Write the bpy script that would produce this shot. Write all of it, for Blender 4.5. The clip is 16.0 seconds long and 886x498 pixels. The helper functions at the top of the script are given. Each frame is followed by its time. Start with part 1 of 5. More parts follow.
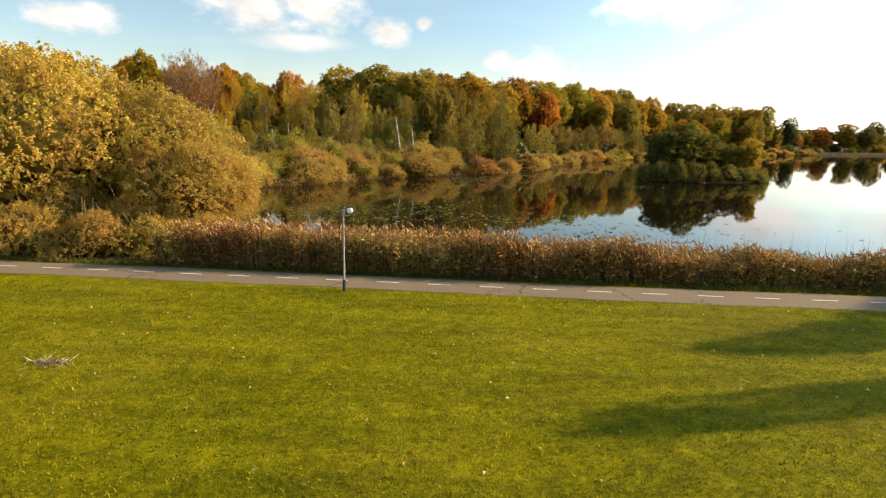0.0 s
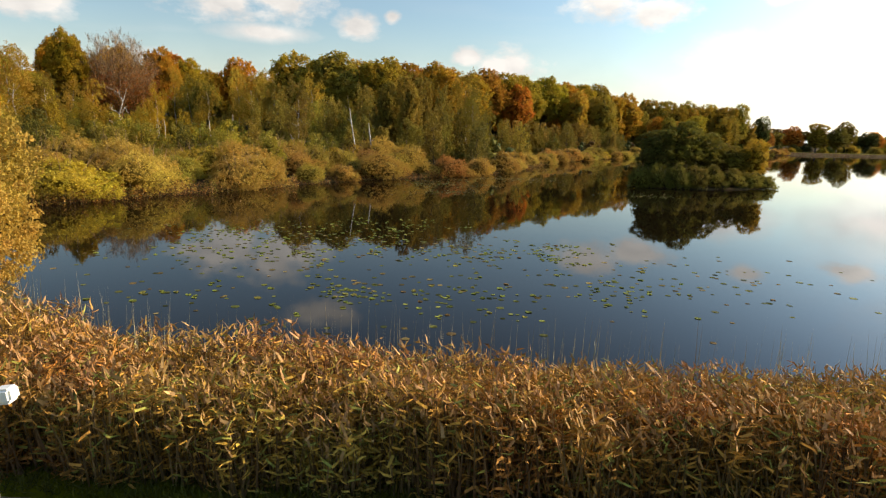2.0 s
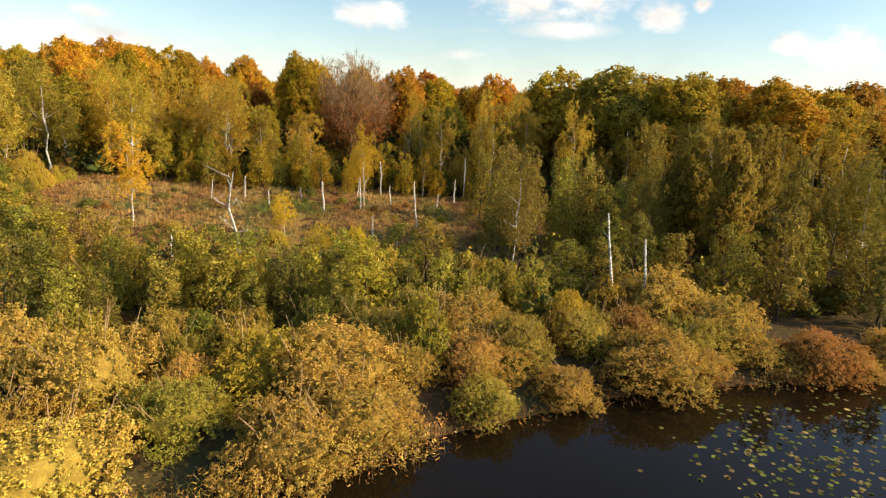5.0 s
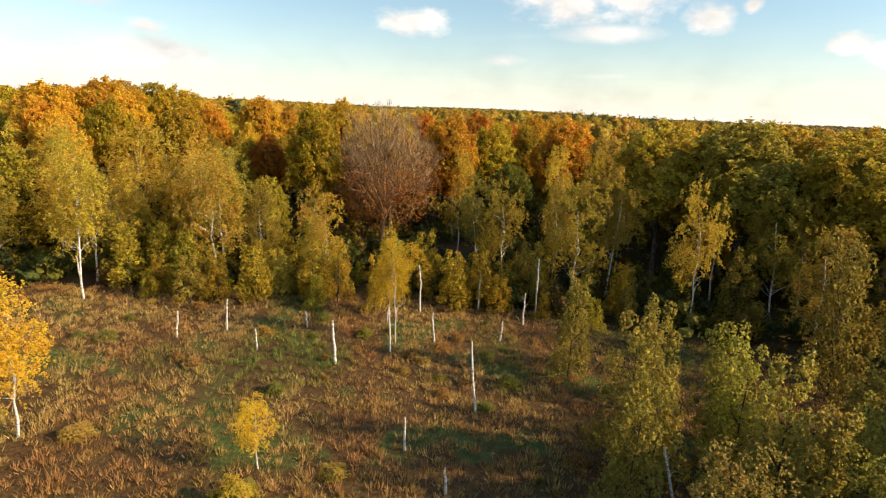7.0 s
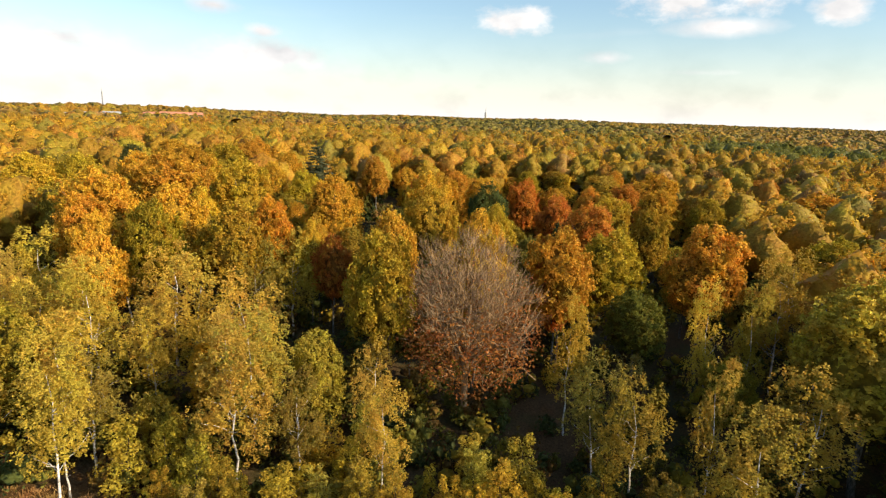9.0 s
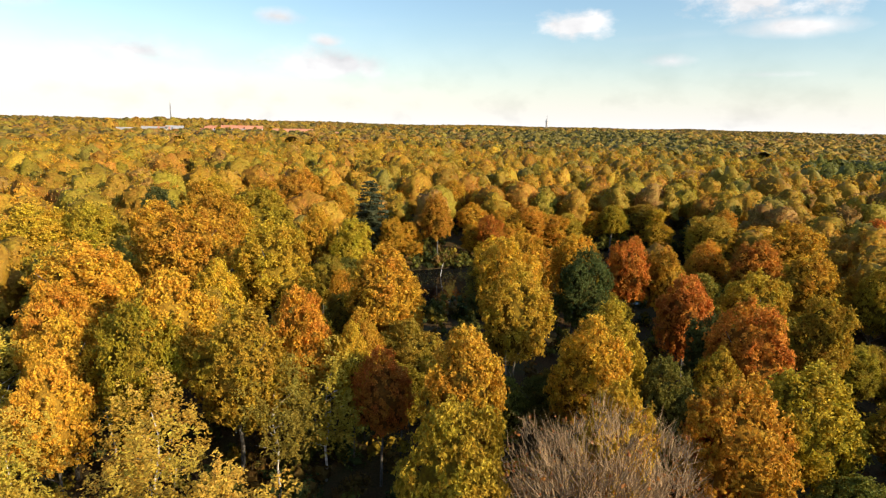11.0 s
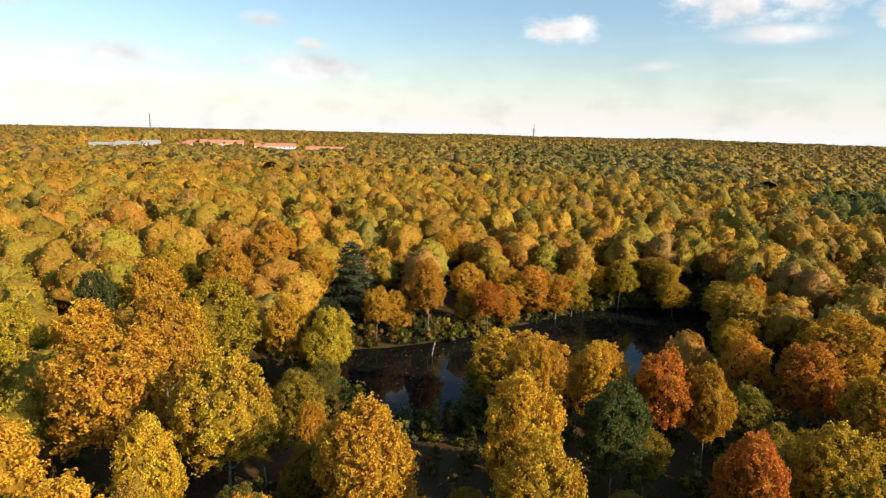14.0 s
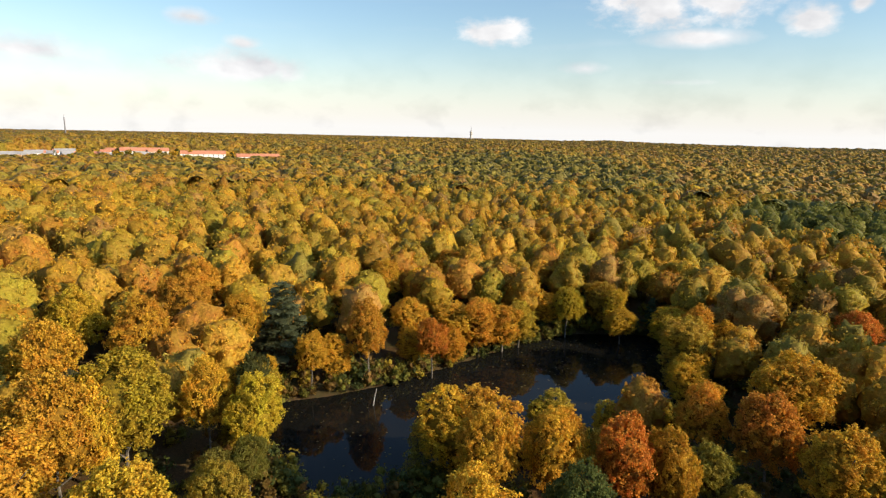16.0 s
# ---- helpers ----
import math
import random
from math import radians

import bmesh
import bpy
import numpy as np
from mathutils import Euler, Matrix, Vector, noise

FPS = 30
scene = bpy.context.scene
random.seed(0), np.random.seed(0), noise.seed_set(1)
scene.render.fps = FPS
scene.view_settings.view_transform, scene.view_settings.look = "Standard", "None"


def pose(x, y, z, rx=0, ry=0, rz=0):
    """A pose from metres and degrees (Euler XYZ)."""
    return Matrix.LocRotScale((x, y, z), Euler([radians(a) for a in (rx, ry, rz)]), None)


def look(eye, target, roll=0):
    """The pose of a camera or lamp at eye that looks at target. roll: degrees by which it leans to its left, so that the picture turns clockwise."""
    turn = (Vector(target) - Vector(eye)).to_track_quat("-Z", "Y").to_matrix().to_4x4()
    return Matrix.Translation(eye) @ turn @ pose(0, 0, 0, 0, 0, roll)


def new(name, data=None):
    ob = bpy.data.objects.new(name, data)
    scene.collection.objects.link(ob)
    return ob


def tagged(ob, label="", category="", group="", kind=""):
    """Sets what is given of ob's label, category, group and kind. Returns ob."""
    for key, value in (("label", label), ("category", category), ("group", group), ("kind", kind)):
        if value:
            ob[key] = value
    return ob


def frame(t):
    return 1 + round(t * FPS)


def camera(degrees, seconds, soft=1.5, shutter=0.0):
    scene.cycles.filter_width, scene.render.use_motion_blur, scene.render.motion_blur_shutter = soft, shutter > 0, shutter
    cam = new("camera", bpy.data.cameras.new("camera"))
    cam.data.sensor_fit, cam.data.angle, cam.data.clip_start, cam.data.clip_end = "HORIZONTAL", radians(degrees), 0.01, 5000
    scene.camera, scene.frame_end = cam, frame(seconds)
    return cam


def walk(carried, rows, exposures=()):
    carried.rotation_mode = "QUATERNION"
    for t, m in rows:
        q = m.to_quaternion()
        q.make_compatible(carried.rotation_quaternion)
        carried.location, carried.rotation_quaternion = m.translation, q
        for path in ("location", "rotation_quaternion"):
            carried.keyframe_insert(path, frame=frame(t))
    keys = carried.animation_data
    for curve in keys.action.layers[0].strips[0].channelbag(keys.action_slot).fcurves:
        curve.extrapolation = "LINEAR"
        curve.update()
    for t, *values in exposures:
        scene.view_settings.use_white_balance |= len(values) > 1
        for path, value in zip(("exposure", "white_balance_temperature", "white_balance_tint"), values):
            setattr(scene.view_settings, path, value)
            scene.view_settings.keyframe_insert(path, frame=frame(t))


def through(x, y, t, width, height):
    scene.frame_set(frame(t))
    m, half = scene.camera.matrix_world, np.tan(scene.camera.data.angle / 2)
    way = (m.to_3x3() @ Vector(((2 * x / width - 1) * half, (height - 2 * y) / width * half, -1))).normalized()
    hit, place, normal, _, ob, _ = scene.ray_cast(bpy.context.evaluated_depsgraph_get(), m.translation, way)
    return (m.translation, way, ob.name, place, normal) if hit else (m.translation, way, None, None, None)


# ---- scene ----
cam = camera(73.8, 16.0, 1.25)

PATH = [
    (0, (1.34, 4.158, 7.604), (1.262, 6.121, 7.226), 1.0),
    (0.5, (0.753, 8.904, 7.296), (0.772, 10.869, 6.919), 1.0),
    (1, (0.957, 12.842, 7.254), (0.976, 14.805, 6.873), 1.2),
    (1.5, (1.339, 17.936, 7.227), (1.364, 19.898, 6.84), 1.5),
    (2, (1.771, 24.209, 7.848), (1.801, 26.17, 7.456), 1.7),
    (2.5, (2.288, 32.544, 9.49), (2.323, 34.504, 9.094), 1.8),
    (3, (2.537, 42.423, 11.341), (2.475, 44.382, 10.941), 2.0),
    (3.5, (2.741, 52.857, 13.521), (2.527, 54.802, 13.109), 2.1),
    (4, (1.751, 63.905, 15.834), (1.303, 65.809, 15.414), 2.3),
    (4.2, (0.896, 68.602, 16.914), (0.336, 70.474, 16.489), 2.5),
    (6.3, (-19.747, 110.692, 26.396), (-20.72, 112.385, 25.967), 1.9),
    (6.5, (-22.163, 114.149, 27.796), (-23.138, 115.843, 27.372), 2.0),
    (7, (-28.261, 122.912, 33.07), (-29.239, 124.605, 32.646), 1.9),
    (7.5, (-33.992, 131.369, 38.808), (-34.97, 133.059, 38.378), 1.8),
    (8, (-39.294, 139.482, 44.05), (-40.366, 141.115, 43.62), 1.9),
    (8.5, (-43.835, 146.556, 49.193), (-45.014, 148.111, 48.755), 1.9),
    (9, (-48.646, 152.642, 53.464), (-49.883, 154.152, 53.028), 1.8),
    (9.2, (-50.799, 155.018, 54.889), (-52.053, 156.515, 54.457), 1.8),
    (11.3, (-82.76, 182.847, 62.921), (-84.161, 184.21, 62.501), 1.4),
    (11.5, (-84.493, 184.506, 63.923), (-85.908, 185.857, 63.504), 1.5),
    (12, (-88.572, 187.919, 67.067), (-90.005, 189.25, 66.649), 1.5),
    (12.5, (-92.21, 190.997, 69.927), (-93.652, 192.319, 69.512), 1.5),
    (13, (-95.907, 193.96, 72.788), (-97.346, 195.285, 72.373), 1.6),
    (13.5, (-99.375, 196.882, 75.332), (-100.774, 198.251, 74.921), 1.6),
    (14, (-102.248, 199.645, 77.755), (-103.599, 201.063, 77.347), 1.5),
    (14.5, (-105.042, 202.374, 80.338), (-106.363, 203.82, 79.931), 1.5),
    (15, (-107.711, 205.159, 82.278), (-108.982, 206.649, 81.872), 1.4),
    (15.5, (-110.18, 207.795, 84.126), (-111.406, 209.323, 83.722), 1.4),
    (16, (-112.459, 210.293, 86.049), (-113.656, 211.844, 85.648), 1.4),
]
walk(cam, [(t, look(eye, target, roll)) for t, eye, target, roll in PATH], [(0.0, 0.78, 7050, 10), (0.6, 0.57, 7050, 10), (1.4, 0.48, 7050, 10), (3.0, 0.52, 7050, 10), (4.2, 0.82, 7050, 10), (6.5, 0.76, 7050, 10), (9.0, 0.72, 6700, 10), (12.0, 0.62, 6500, 10), (16.0, 0.58, 6500, 10)])

# ---- world, sun ----
SUN_AZ, SUN_EL = radians(73), radians(24.5)       # azimuth from +y towards +x
world = bpy.data.worlds.new("sky")
scene.world = world
world.use_nodes = True
SKY_STRENGTH, SUN_STRENGTH = 0.113, 5.0


math_sin, math_cos = math.sin, math.cos


def build_sky():
    nt = world.node_tree
    N, L = nt.nodes, nt.links
    N.clear()

    def math(op, a, b=None, clamp=False):
        n = N.new("ShaderNodeMath")
        n.operation, n.use_clamp = op, clamp
        for k, v in enumerate((a, b)):
            if v is None:
                continue
            if isinstance(v, (int, float)):
                n.inputs[k].default_value = v
            else:
                L.new(v, n.inputs[k])
        return n.outputs[0]

    sky = N.new("ShaderNodeTexSky")
    sky.sky_type, sky.sun_disc = "NISHITA", False
    sky.sun_elevation, sky.sun_rotation = SUN_EL, SUN_AZ
    sky.air_density, sky.dust_density, sky.ozone_density = 1.25, 0.4, 3.5
    co = N.new("ShaderNodeTexCoord")
    sep = N.new("ShaderNodeSeparateXYZ")
    L.new(co.outputs["Generated"], sep.inputs[0])
    az = math("MULTIPLY", math("ARCTAN2", sep.outputs[0], sep.outputs[1]), 57.2958)
    el = math("MULTIPLY", math("ARCSINE", sep.outputs[2]), 57.2958)
    noise_a = N.new("ShaderNodeTexNoise")
    noise_a.inputs["Scale"].default_value, noise_a.inputs["Detail"].default_value = 22, 8
    noise_a.inputs["Roughness"].default_value = 0.6
    stretch = N.new("ShaderNodeMapping")
    stretch.inputs["Scale"].default_value = (1, 1, 1.7)
    L.new(co.outputs["Generated"], stretch.inputs[0])
    L.new(stretch.outputs[0], noise_a.inputs["Vector"])
    wob = math("MULTIPLY", math("SUBTRACT", noise_a.outputs["Fac"], 0.5), 0.62)

    def blob(a0, e0, wa, we, puff, soft):
        d = math("ADD", math("POWER", math("DIVIDE", math("SUBTRACT", az, a0), wa), 2.0),
                 math("POWER", math("DIVIDE", math("SUBTRACT", el, e0), we), 2.0))
        d = math("SUBTRACT", 1.0, math("SQRT", d))
        d = math("ADD", d, math("MULTIPLY", wob, puff))
        return math("POWER", math("MULTIPLY", d, 0.72 / soft, clamp=True), 1.3)

    cover = None
    for row in CLOUDS:
        b = blob(*row)
        cover = b if cover is None else math("MAXIMUM", cover, b)
    # thin high veil and a general scatter of cumulus away from the listed ones
    veil = N.new("ShaderNodeTexNoise")
    veil.inputs["Scale"].default_value, veil.inputs["Detail"].default_value = 3.2, 7
    wide = N.new("ShaderNodeMapping")
    wide.inputs["Scale"].default_value = (1, 1, 9)
    L.new(co.outputs["Generated"], wide.inputs[0])
    L.new(wide.outputs[0], veil.inputs["Vector"])
    thin = math("MULTIPLY", math("SUBTRACT", veil.outputs["Fac"], 0.50), 2.2, clamp=True)
    low = math("SUBTRACT", 1.0, math("DIVIDE", el, 16.0), clamp=True)
    thin = math("MULTIPLY", thin, math("MULTIPLY", low, 0.45))
    hazy = math("MULTIPLY", math("POWER", math("SUBTRACT", 1.0, math("DIVIDE", el, 10.0), clamp=True), 2.0), 0.86)
    cover_all = math("MAXIMUM", math("MAXIMUM", cover, thin), hazy, clamp=True)
    # tops bright, undersides greyer
    tone = N.new("ShaderNodeTexNoise")
    tone.inputs["Scale"].default_value, tone.inputs["Detail"].default_value = 14, 5
    L.new(stretch.outputs[0], tone.inputs["Vector"])
    ramp = N.new("ShaderNodeValToRGB")
    ramp.color_ramp.elements[0].position, ramp.color_ramp.elements[1].position = 0.3, 0.62
    ramp.color_ramp.elements[0].color = (*CLOUD_DARK, 1)
    ramp.color_ramp.elements[1].color = (*CLOUD_LIGHT, 1)
    L.new(math("ADD", tone.outputs["Fac"], math("MULTIPLY", hazy, 0.22)), ramp.inputs[0])
    mix = N.new("ShaderNodeMix")
    mix.data_type = "RGBA"
    L.new(cover_all, mix.inputs["Factor"])
    L.new(sky.outputs[0], mix.inputs["A"])
    L.new(ramp.outputs[0], mix.inputs["B"])
    # the bright air round the sun
    dot = N.new("ShaderNodeVectorMath")
    dot.operation = "DOT_PRODUCT"
    L.new(co.outputs["Generated"], dot.inputs[0])
    dot.inputs[1].default_value = (math_sin(SUN_AZ) * math_cos(SUN_EL), math_cos(SUN_AZ) * math_cos(SUN_EL), math_sin(SUN_EL))
    glow = math("POWER", math("MAXIMUM", dot.outputs["Value"], 0.0), 5.0)
    bg = N.new("ShaderNodeBackground")
    L.new(math("MULTIPLY", math("ADD", math("MULTIPLY", glow, 2.6), 1.0), SKY_STRENGTH), bg.inputs["Strength"])
    out = N.new("ShaderNodeOutputWorld")
    L.new(mix.outputs["Result"], bg.inputs[0])
    L.new(bg.outputs[0], out.inputs[0])


# azimuth, elevation, half width, half height (degrees), raggedness, softness
CLOUDS = [
    (-33.0, 8.6, 4.0, 1.5, 2.5, 0.42),
    (-19.5, 11.0, 5.4, 3.0, 3.0, 0.42),
    (-14.5, 11.6, 5.0, 3.4, 3.0, 0.42),
    (-16.0, 8.0, 5.5, 1.1, 1.0, 0.5),
    (-7.5, 9.2, 2.5, 1.6, 2.3, 0.42),
    (-4.4, 9.9, 0.9, 0.7, 2.3, 0.42),
    (-10.8, 17.4, 4.2, 2.0, 2.3, 0.42),
    (-48.0, 24.0, 5.0, 2.8, 2.5, 0.42),
    (-36.0, 17.5, 3.0, 1.2, 1.1, 0.4),
    (-25.0, 5.6, 3.6, 0.9, 1.5, 0.8),
    (-17.0, 4.4, 9.0, 0.7, 1.5, 1.2),
    (6.0, 6.1, 4.4, 1.9, 2.8, 0.42),
    (3.0, 6.8, 2.0, 1.4, 2.8, 0.42),
    (15.0, 11.6, 4.4, 1.9, 2.8, 0.42),
    (19.5, 10.6, 3.6, 1.7, 2.8, 0.42),
    (28.7, 11.4, 1.9, 0.9, 2.3, 0.42),
    (26.0, 6.5, 6.0, 2.8, 1.2, 0.5),
    (37.0, 6.0, 8.0, 5.0, 1.2, 0.7),
    (36.0, 10.2, 2.4, 1.0, 2.5, 0.42),
    (52.0, 12.0, 18.0, 13.0, 1.2, 1.0),
    (-56.0, 4.8, 8.0, 2.2, 1.4, 0.5),
    (-72.0, 5.2, 9.0, 1.7, 1.5, 0.7),
    (-60.0, 8.7, 2.6, 0.9, 1.4, 0.6),
    (-80.0, 8.8, 4.0, 1.2, 1.4, 0.6),
    (-56.0, 6.9, 2.0, 0.8, 1.4, 0.6),
]
CLOUD_DARK, CLOUD_LIGHT = (4.3, 4.35, 4.5), (6.1, 6.05, 6.05)
build_sky()

sun_data = bpy.data.lights.new("sun", "SUN")
sun_data.energy, sun_data.angle, sun_data.color = SUN_STRENGTH, radians(0.6), (1.0, 0.80, 0.54)
sun = new("sun", sun_data)
sun.rotation_euler = Vector((-math.sin(SUN_AZ) * math.cos(SUN_EL), -math.cos(SUN_AZ) * math.cos(SUN_EL), -math.sin(SUN_EL))).to_track_quat("-Z", "Y").to_euler()
sun.location = (60, 20, 80)

# ---- materials ----


class Nodes:
    """A short hand for node materials."""

    def __init__(self, name, rough=0.8, metal=0.0, spec=0.1):
        self.m = bpy.data.materials.new(name)
        self.m.use_nodes = True
        self.t = self.m.node_tree
        self.b = self.t.nodes["Principled BSDF"]
        self.out = self.t.nodes["Material Output"]
        self.b.inputs["Roughness"].default_value = rough
        self.b.inputs["Metallic"].default_value = metal
        self.b.inputs["Specular IOR Level"].default_value = spec
        self.co = self.t.nodes.new("ShaderNodeTexCoord").outputs["Object"]

    def n(self, kind, **sets):
        node = self.t.nodes.new("ShaderNode" + kind)
        for key, value in sets.items():
            node.inputs[key.replace("_", " ")].default_value = value
        return node

    def link(self, a, b):
        self.t.links.new(a, b)

    def noise(self, scale, detail=4.0, rough=0.55, squeeze=None, co=None):
        node = self.n("TexNoise", Scale=scale, Detail=detail, Roughness=rough)
        co = co or self.co
        if squeeze:
            mp = self.n("Mapping", Scale=squeeze)
            self.link(co, mp.inputs[0])
            co = mp.outputs[0]
        self.link(co, node.inputs["Vector"])
        return node.outputs["Fac"]

    def ramp(self, fac, *stops):
        node = self.n("ValToRGB")
        els = node.color_ramp.elements
        while len(els) < len(stops):
            els.new(0.5)
        for e, (p, c) in zip(els, stops):
            e.position, e.color = p, (*c, 1)
        self.link(fac, node.inputs[0])
        return node.outputs[0]

    def mix(self, fac, a, b, mode="MIX"):
        node = self.n("Mix")
        node.data_type, node.blend_type = "RGBA", mode
        for v, k in ((fac, "Factor"), (a, "A"), (b, "B")):
            socket = [s for s in node.inputs if s.name == k and (s.type == "RGBA" or k == "Factor" and s.type == "VALUE")][0]
            if isinstance(v, (int, float)):
                socket.default_value = v
            elif isinstance(v, tuple):
                socket.default_value = (*v, 1)
            else:
                self.link(v, socket)
        return [s for s in node.outputs if s.type == "RGBA"][0]

    def bump(self, height, strength, distance):
        node = self.n("Bump", Strength=strength, Distance=distance)
        self.link(height, node.inputs["Height"])
        self.link(node.outputs[0], self.b.inputs["Normal"])

    def colour(self, c):
        self.link(c, self.b.inputs["Base Color"])
        return self.m


def leaf_material(name, tint, through=0.35, spread=0.35, grain=3.0, facet=0.9):
    """Foliage: colour from the object's or the mesh's tint, varied leaf by leaf and clump by clump."""
    k = Nodes(name, 0.65, 0, 0.12)
    if tint == "object":
        base = k.n("ObjectInfo").outputs["Color"]
    else:
        at = k.n("Attribute")
        at.attribute_name = "tint"
        base = at.outputs["Color"]
    isle = k.n("NewGeometry").outputs["Random Per Island"]
    hsv = k.n("HueSaturation")
    mp = k.n("MapRange", To_Min=1 - spread, To_Max=1 + spread)
    k.link(isle, mp.inputs["Value"])
    k.link(mp.outputs[0], hsv.inputs["Value"])
    patch = k.noise(0.35, 3)
    hue = k.n("MapRange", From_Min=0.3, From_Max=0.7, To_Min=0.486, To_Max=0.516)
    k.link(patch, hue.inputs["Value"])
    k.link(hue.outputs[0], hsv.inputs["Hue"])
    k.link(base, hsv.inputs["Color"])
    # single leaves: small cells, each with its own tilt and tone
    cell = k.n("TexVoronoi", Scale=grain)
    k.link(k.co, cell.inputs["Vector"])
    tilt = k.n("VectorMath")
    tilt.operation = "MULTIPLY_ADD"
    tilt.inputs[1].default_value = (facet,) * 3
    tilt.inputs[2].default_value = (-facet / 2,) * 3
    k.link(cell.outputs["Color"], tilt.inputs[0])
    add = k.n("VectorMath")
    add.operation = "ADD"
    k.link(k.n("NewGeometry").outputs["Normal"], add.inputs[0])
    k.link(tilt.outputs[0], add.inputs[1])
    norm = k.n("VectorMath")
    norm.operation = "NORMALIZE"
    k.link(add.outputs[0], norm.inputs[0])
    k.link(norm.outputs[0], k.b.inputs["Normal"])
    tone = k.n("SeparateColor")
    k.link(cell.outputs["Color"], tone.inputs[0])
    span = k.n("MapRange", To_Min=1 - spread, To_Max=1 + spread)
    k.link(tone.outputs[1], span.inputs["Value"])
    both = k.n("Math")
    both.operation = "MULTIPLY"
    k.link(span.outputs[0], both.inputs[0])
    k.link(mp.outputs[0], both.inputs[1])
    k.link(both.outputs[0], hsv.inputs["Value"])
    k.link(hsv.outputs[0], k.b.inputs["Base Color"])
    tr = k.n("BsdfTranslucent")
    k.link(hsv.outputs[0], tr.inputs["Color"])
    mx = k.n("MixShader", Fac=through)
    k.link(k.b.outputs[0], mx.inputs[1])
    k.link(tr.outputs[0], mx.inputs[2])
    k.link(mx.outputs[0], k.out.inputs["Surface"])
    return k.m


LEAF = leaf_material("leaves", "object", 0.42, 0.26, 4.2, 0.7)
LEAF_SOFT = leaf_material("shrub_leaves", "object", 0.4, 0.13, 6.0, 0.4)
LEAF_MESH = leaf_material("leaves_joined", "attribute", 0.3, 0.2, 2.2, 0.6)


REED = leaf_material("reed_leaves", "attribute", 0.14, 0.28, 6.0, 0.5)
CANOPY = leaf_material("far_canopy", "attribute", 0.0, 0.2, 0.45, 1.2)


def bark_material(name, dark, light, scale, white=False):
    k = Nodes(name, 0.85)
    grain = k.noise(scale, 6, 0.6, (1, 1, 0.25) if not white else (0.5, 0.5, 3))
    c = k.ramp(grain, (0.35, dark), (0.6, light))
    k.bump(grain, 0.5, 0.03)
    return k.colour(c)


BARK = bark_material("beech_bark", (0.05, 0.045, 0.035), (0.17, 0.15, 0.12), 6)
BARK_DARK = bark_material("dark_bark", (0.025, 0.02, 0.015), (0.09, 0.07, 0.05), 7)
BIRCH_BARK = bark_material("birch_bark", (0.18, 0.15, 0.12), (0.72, 0.67, 0.58), 2.2, True)
TWIG = bark_material("twigs", (0.2, 0.125, 0.06), (0.36, 0.235, 0.12), 9)




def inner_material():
    """Inner hull of a crown: leaf tint browned and darkened as shade between leaves."""
    k = Nodes("inner_crown_shade", 0.9, 0, 0.02)
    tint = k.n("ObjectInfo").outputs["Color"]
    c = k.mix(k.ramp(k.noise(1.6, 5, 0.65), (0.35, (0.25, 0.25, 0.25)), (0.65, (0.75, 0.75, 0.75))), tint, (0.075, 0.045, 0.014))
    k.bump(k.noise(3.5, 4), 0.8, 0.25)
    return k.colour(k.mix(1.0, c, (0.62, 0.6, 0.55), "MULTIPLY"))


CROWN_SHADE = inner_material()


def water_material(name, deep):
    k = Nodes(name, 0.025, 0, 0.24)
    k.b.inputs["IOR"].default_value = 1.333
    wave = k.noise(0.9, 3, 0.5, (1, 0.6, 1))
    big = k.noise(0.07, 2)
    gain = k.n("Math", )
    gain.operation = "MULTIPLY"
    k.link(wave, gain.inputs[0])
    k.link(big, gain.inputs[1])
    k.bump(gain.outputs[0], 0.035, 0.12)
    return k.colour(k.ramp(k.noise(0.05, 3), (0.3, deep), (0.7, tuple(v * 1.6 for v in deep))))


WATER = water_material("lake_water", (0.0055, 0.0037, 0.0017))
POND_WATER = water_material("pond_water", (0.006, 0.006, 0.005))


def lawn_material():
    k = Nodes("lawn_grass", 0.9, 0, 0.04)
    fine = k.noise(5, 10, 0.78)
    blot = k.noise(0.35, 5, 0.6)
    worn = k.noise(0.11, 4, 0.6)
    c = k.ramp(fine, (0.25, (0.058, 0.056, 0.002)), (0.5, (0.155, 0.145, 0.003)), (0.75, (0.30, 0.245, 0.006)))
    c2 = k.ramp(fine, (0.25, (0.08, 0.07, 0.004)), (0.5, (0.18, 0.16, 0.006)), (0.75, (0.28, 0.235, 0.011)))
    c = k.mix(k.ramp(blot, (0.42, (0, 0, 0)), (0.72, (0.8, 0.8, 0.8))), c, c2)
    c = k.mix(k.ramp(worn, (0.5, (0, 0, 0)), (0.72, (0.75, 0.75, 0.75))), c, (0.20, 0.16, 0.015))
    # long streaks painted darker and lighter, like drawn-out shadows on the grass
    c = k.mix(1.0, c, k.ramp(k.noise(0.55, 5, 0.65, (0.22, 1, 1)), (0.32, (0.62, 0.66, 0.6)), (0.62, (1.22, 1.18, 1.0))), "MULTIPLY")
    mid = k.ramp(k.noise(1.6, 6, 0.7), (0.3, (0.55, 0.62, 0.5)), (0.7, (1.35, 1.32, 1.0)))
    c = k.mix(1.0, c, mid, "MULTIPLY")
    k.bump(fine, 0.9, 0.12)
    return k.colour(c)


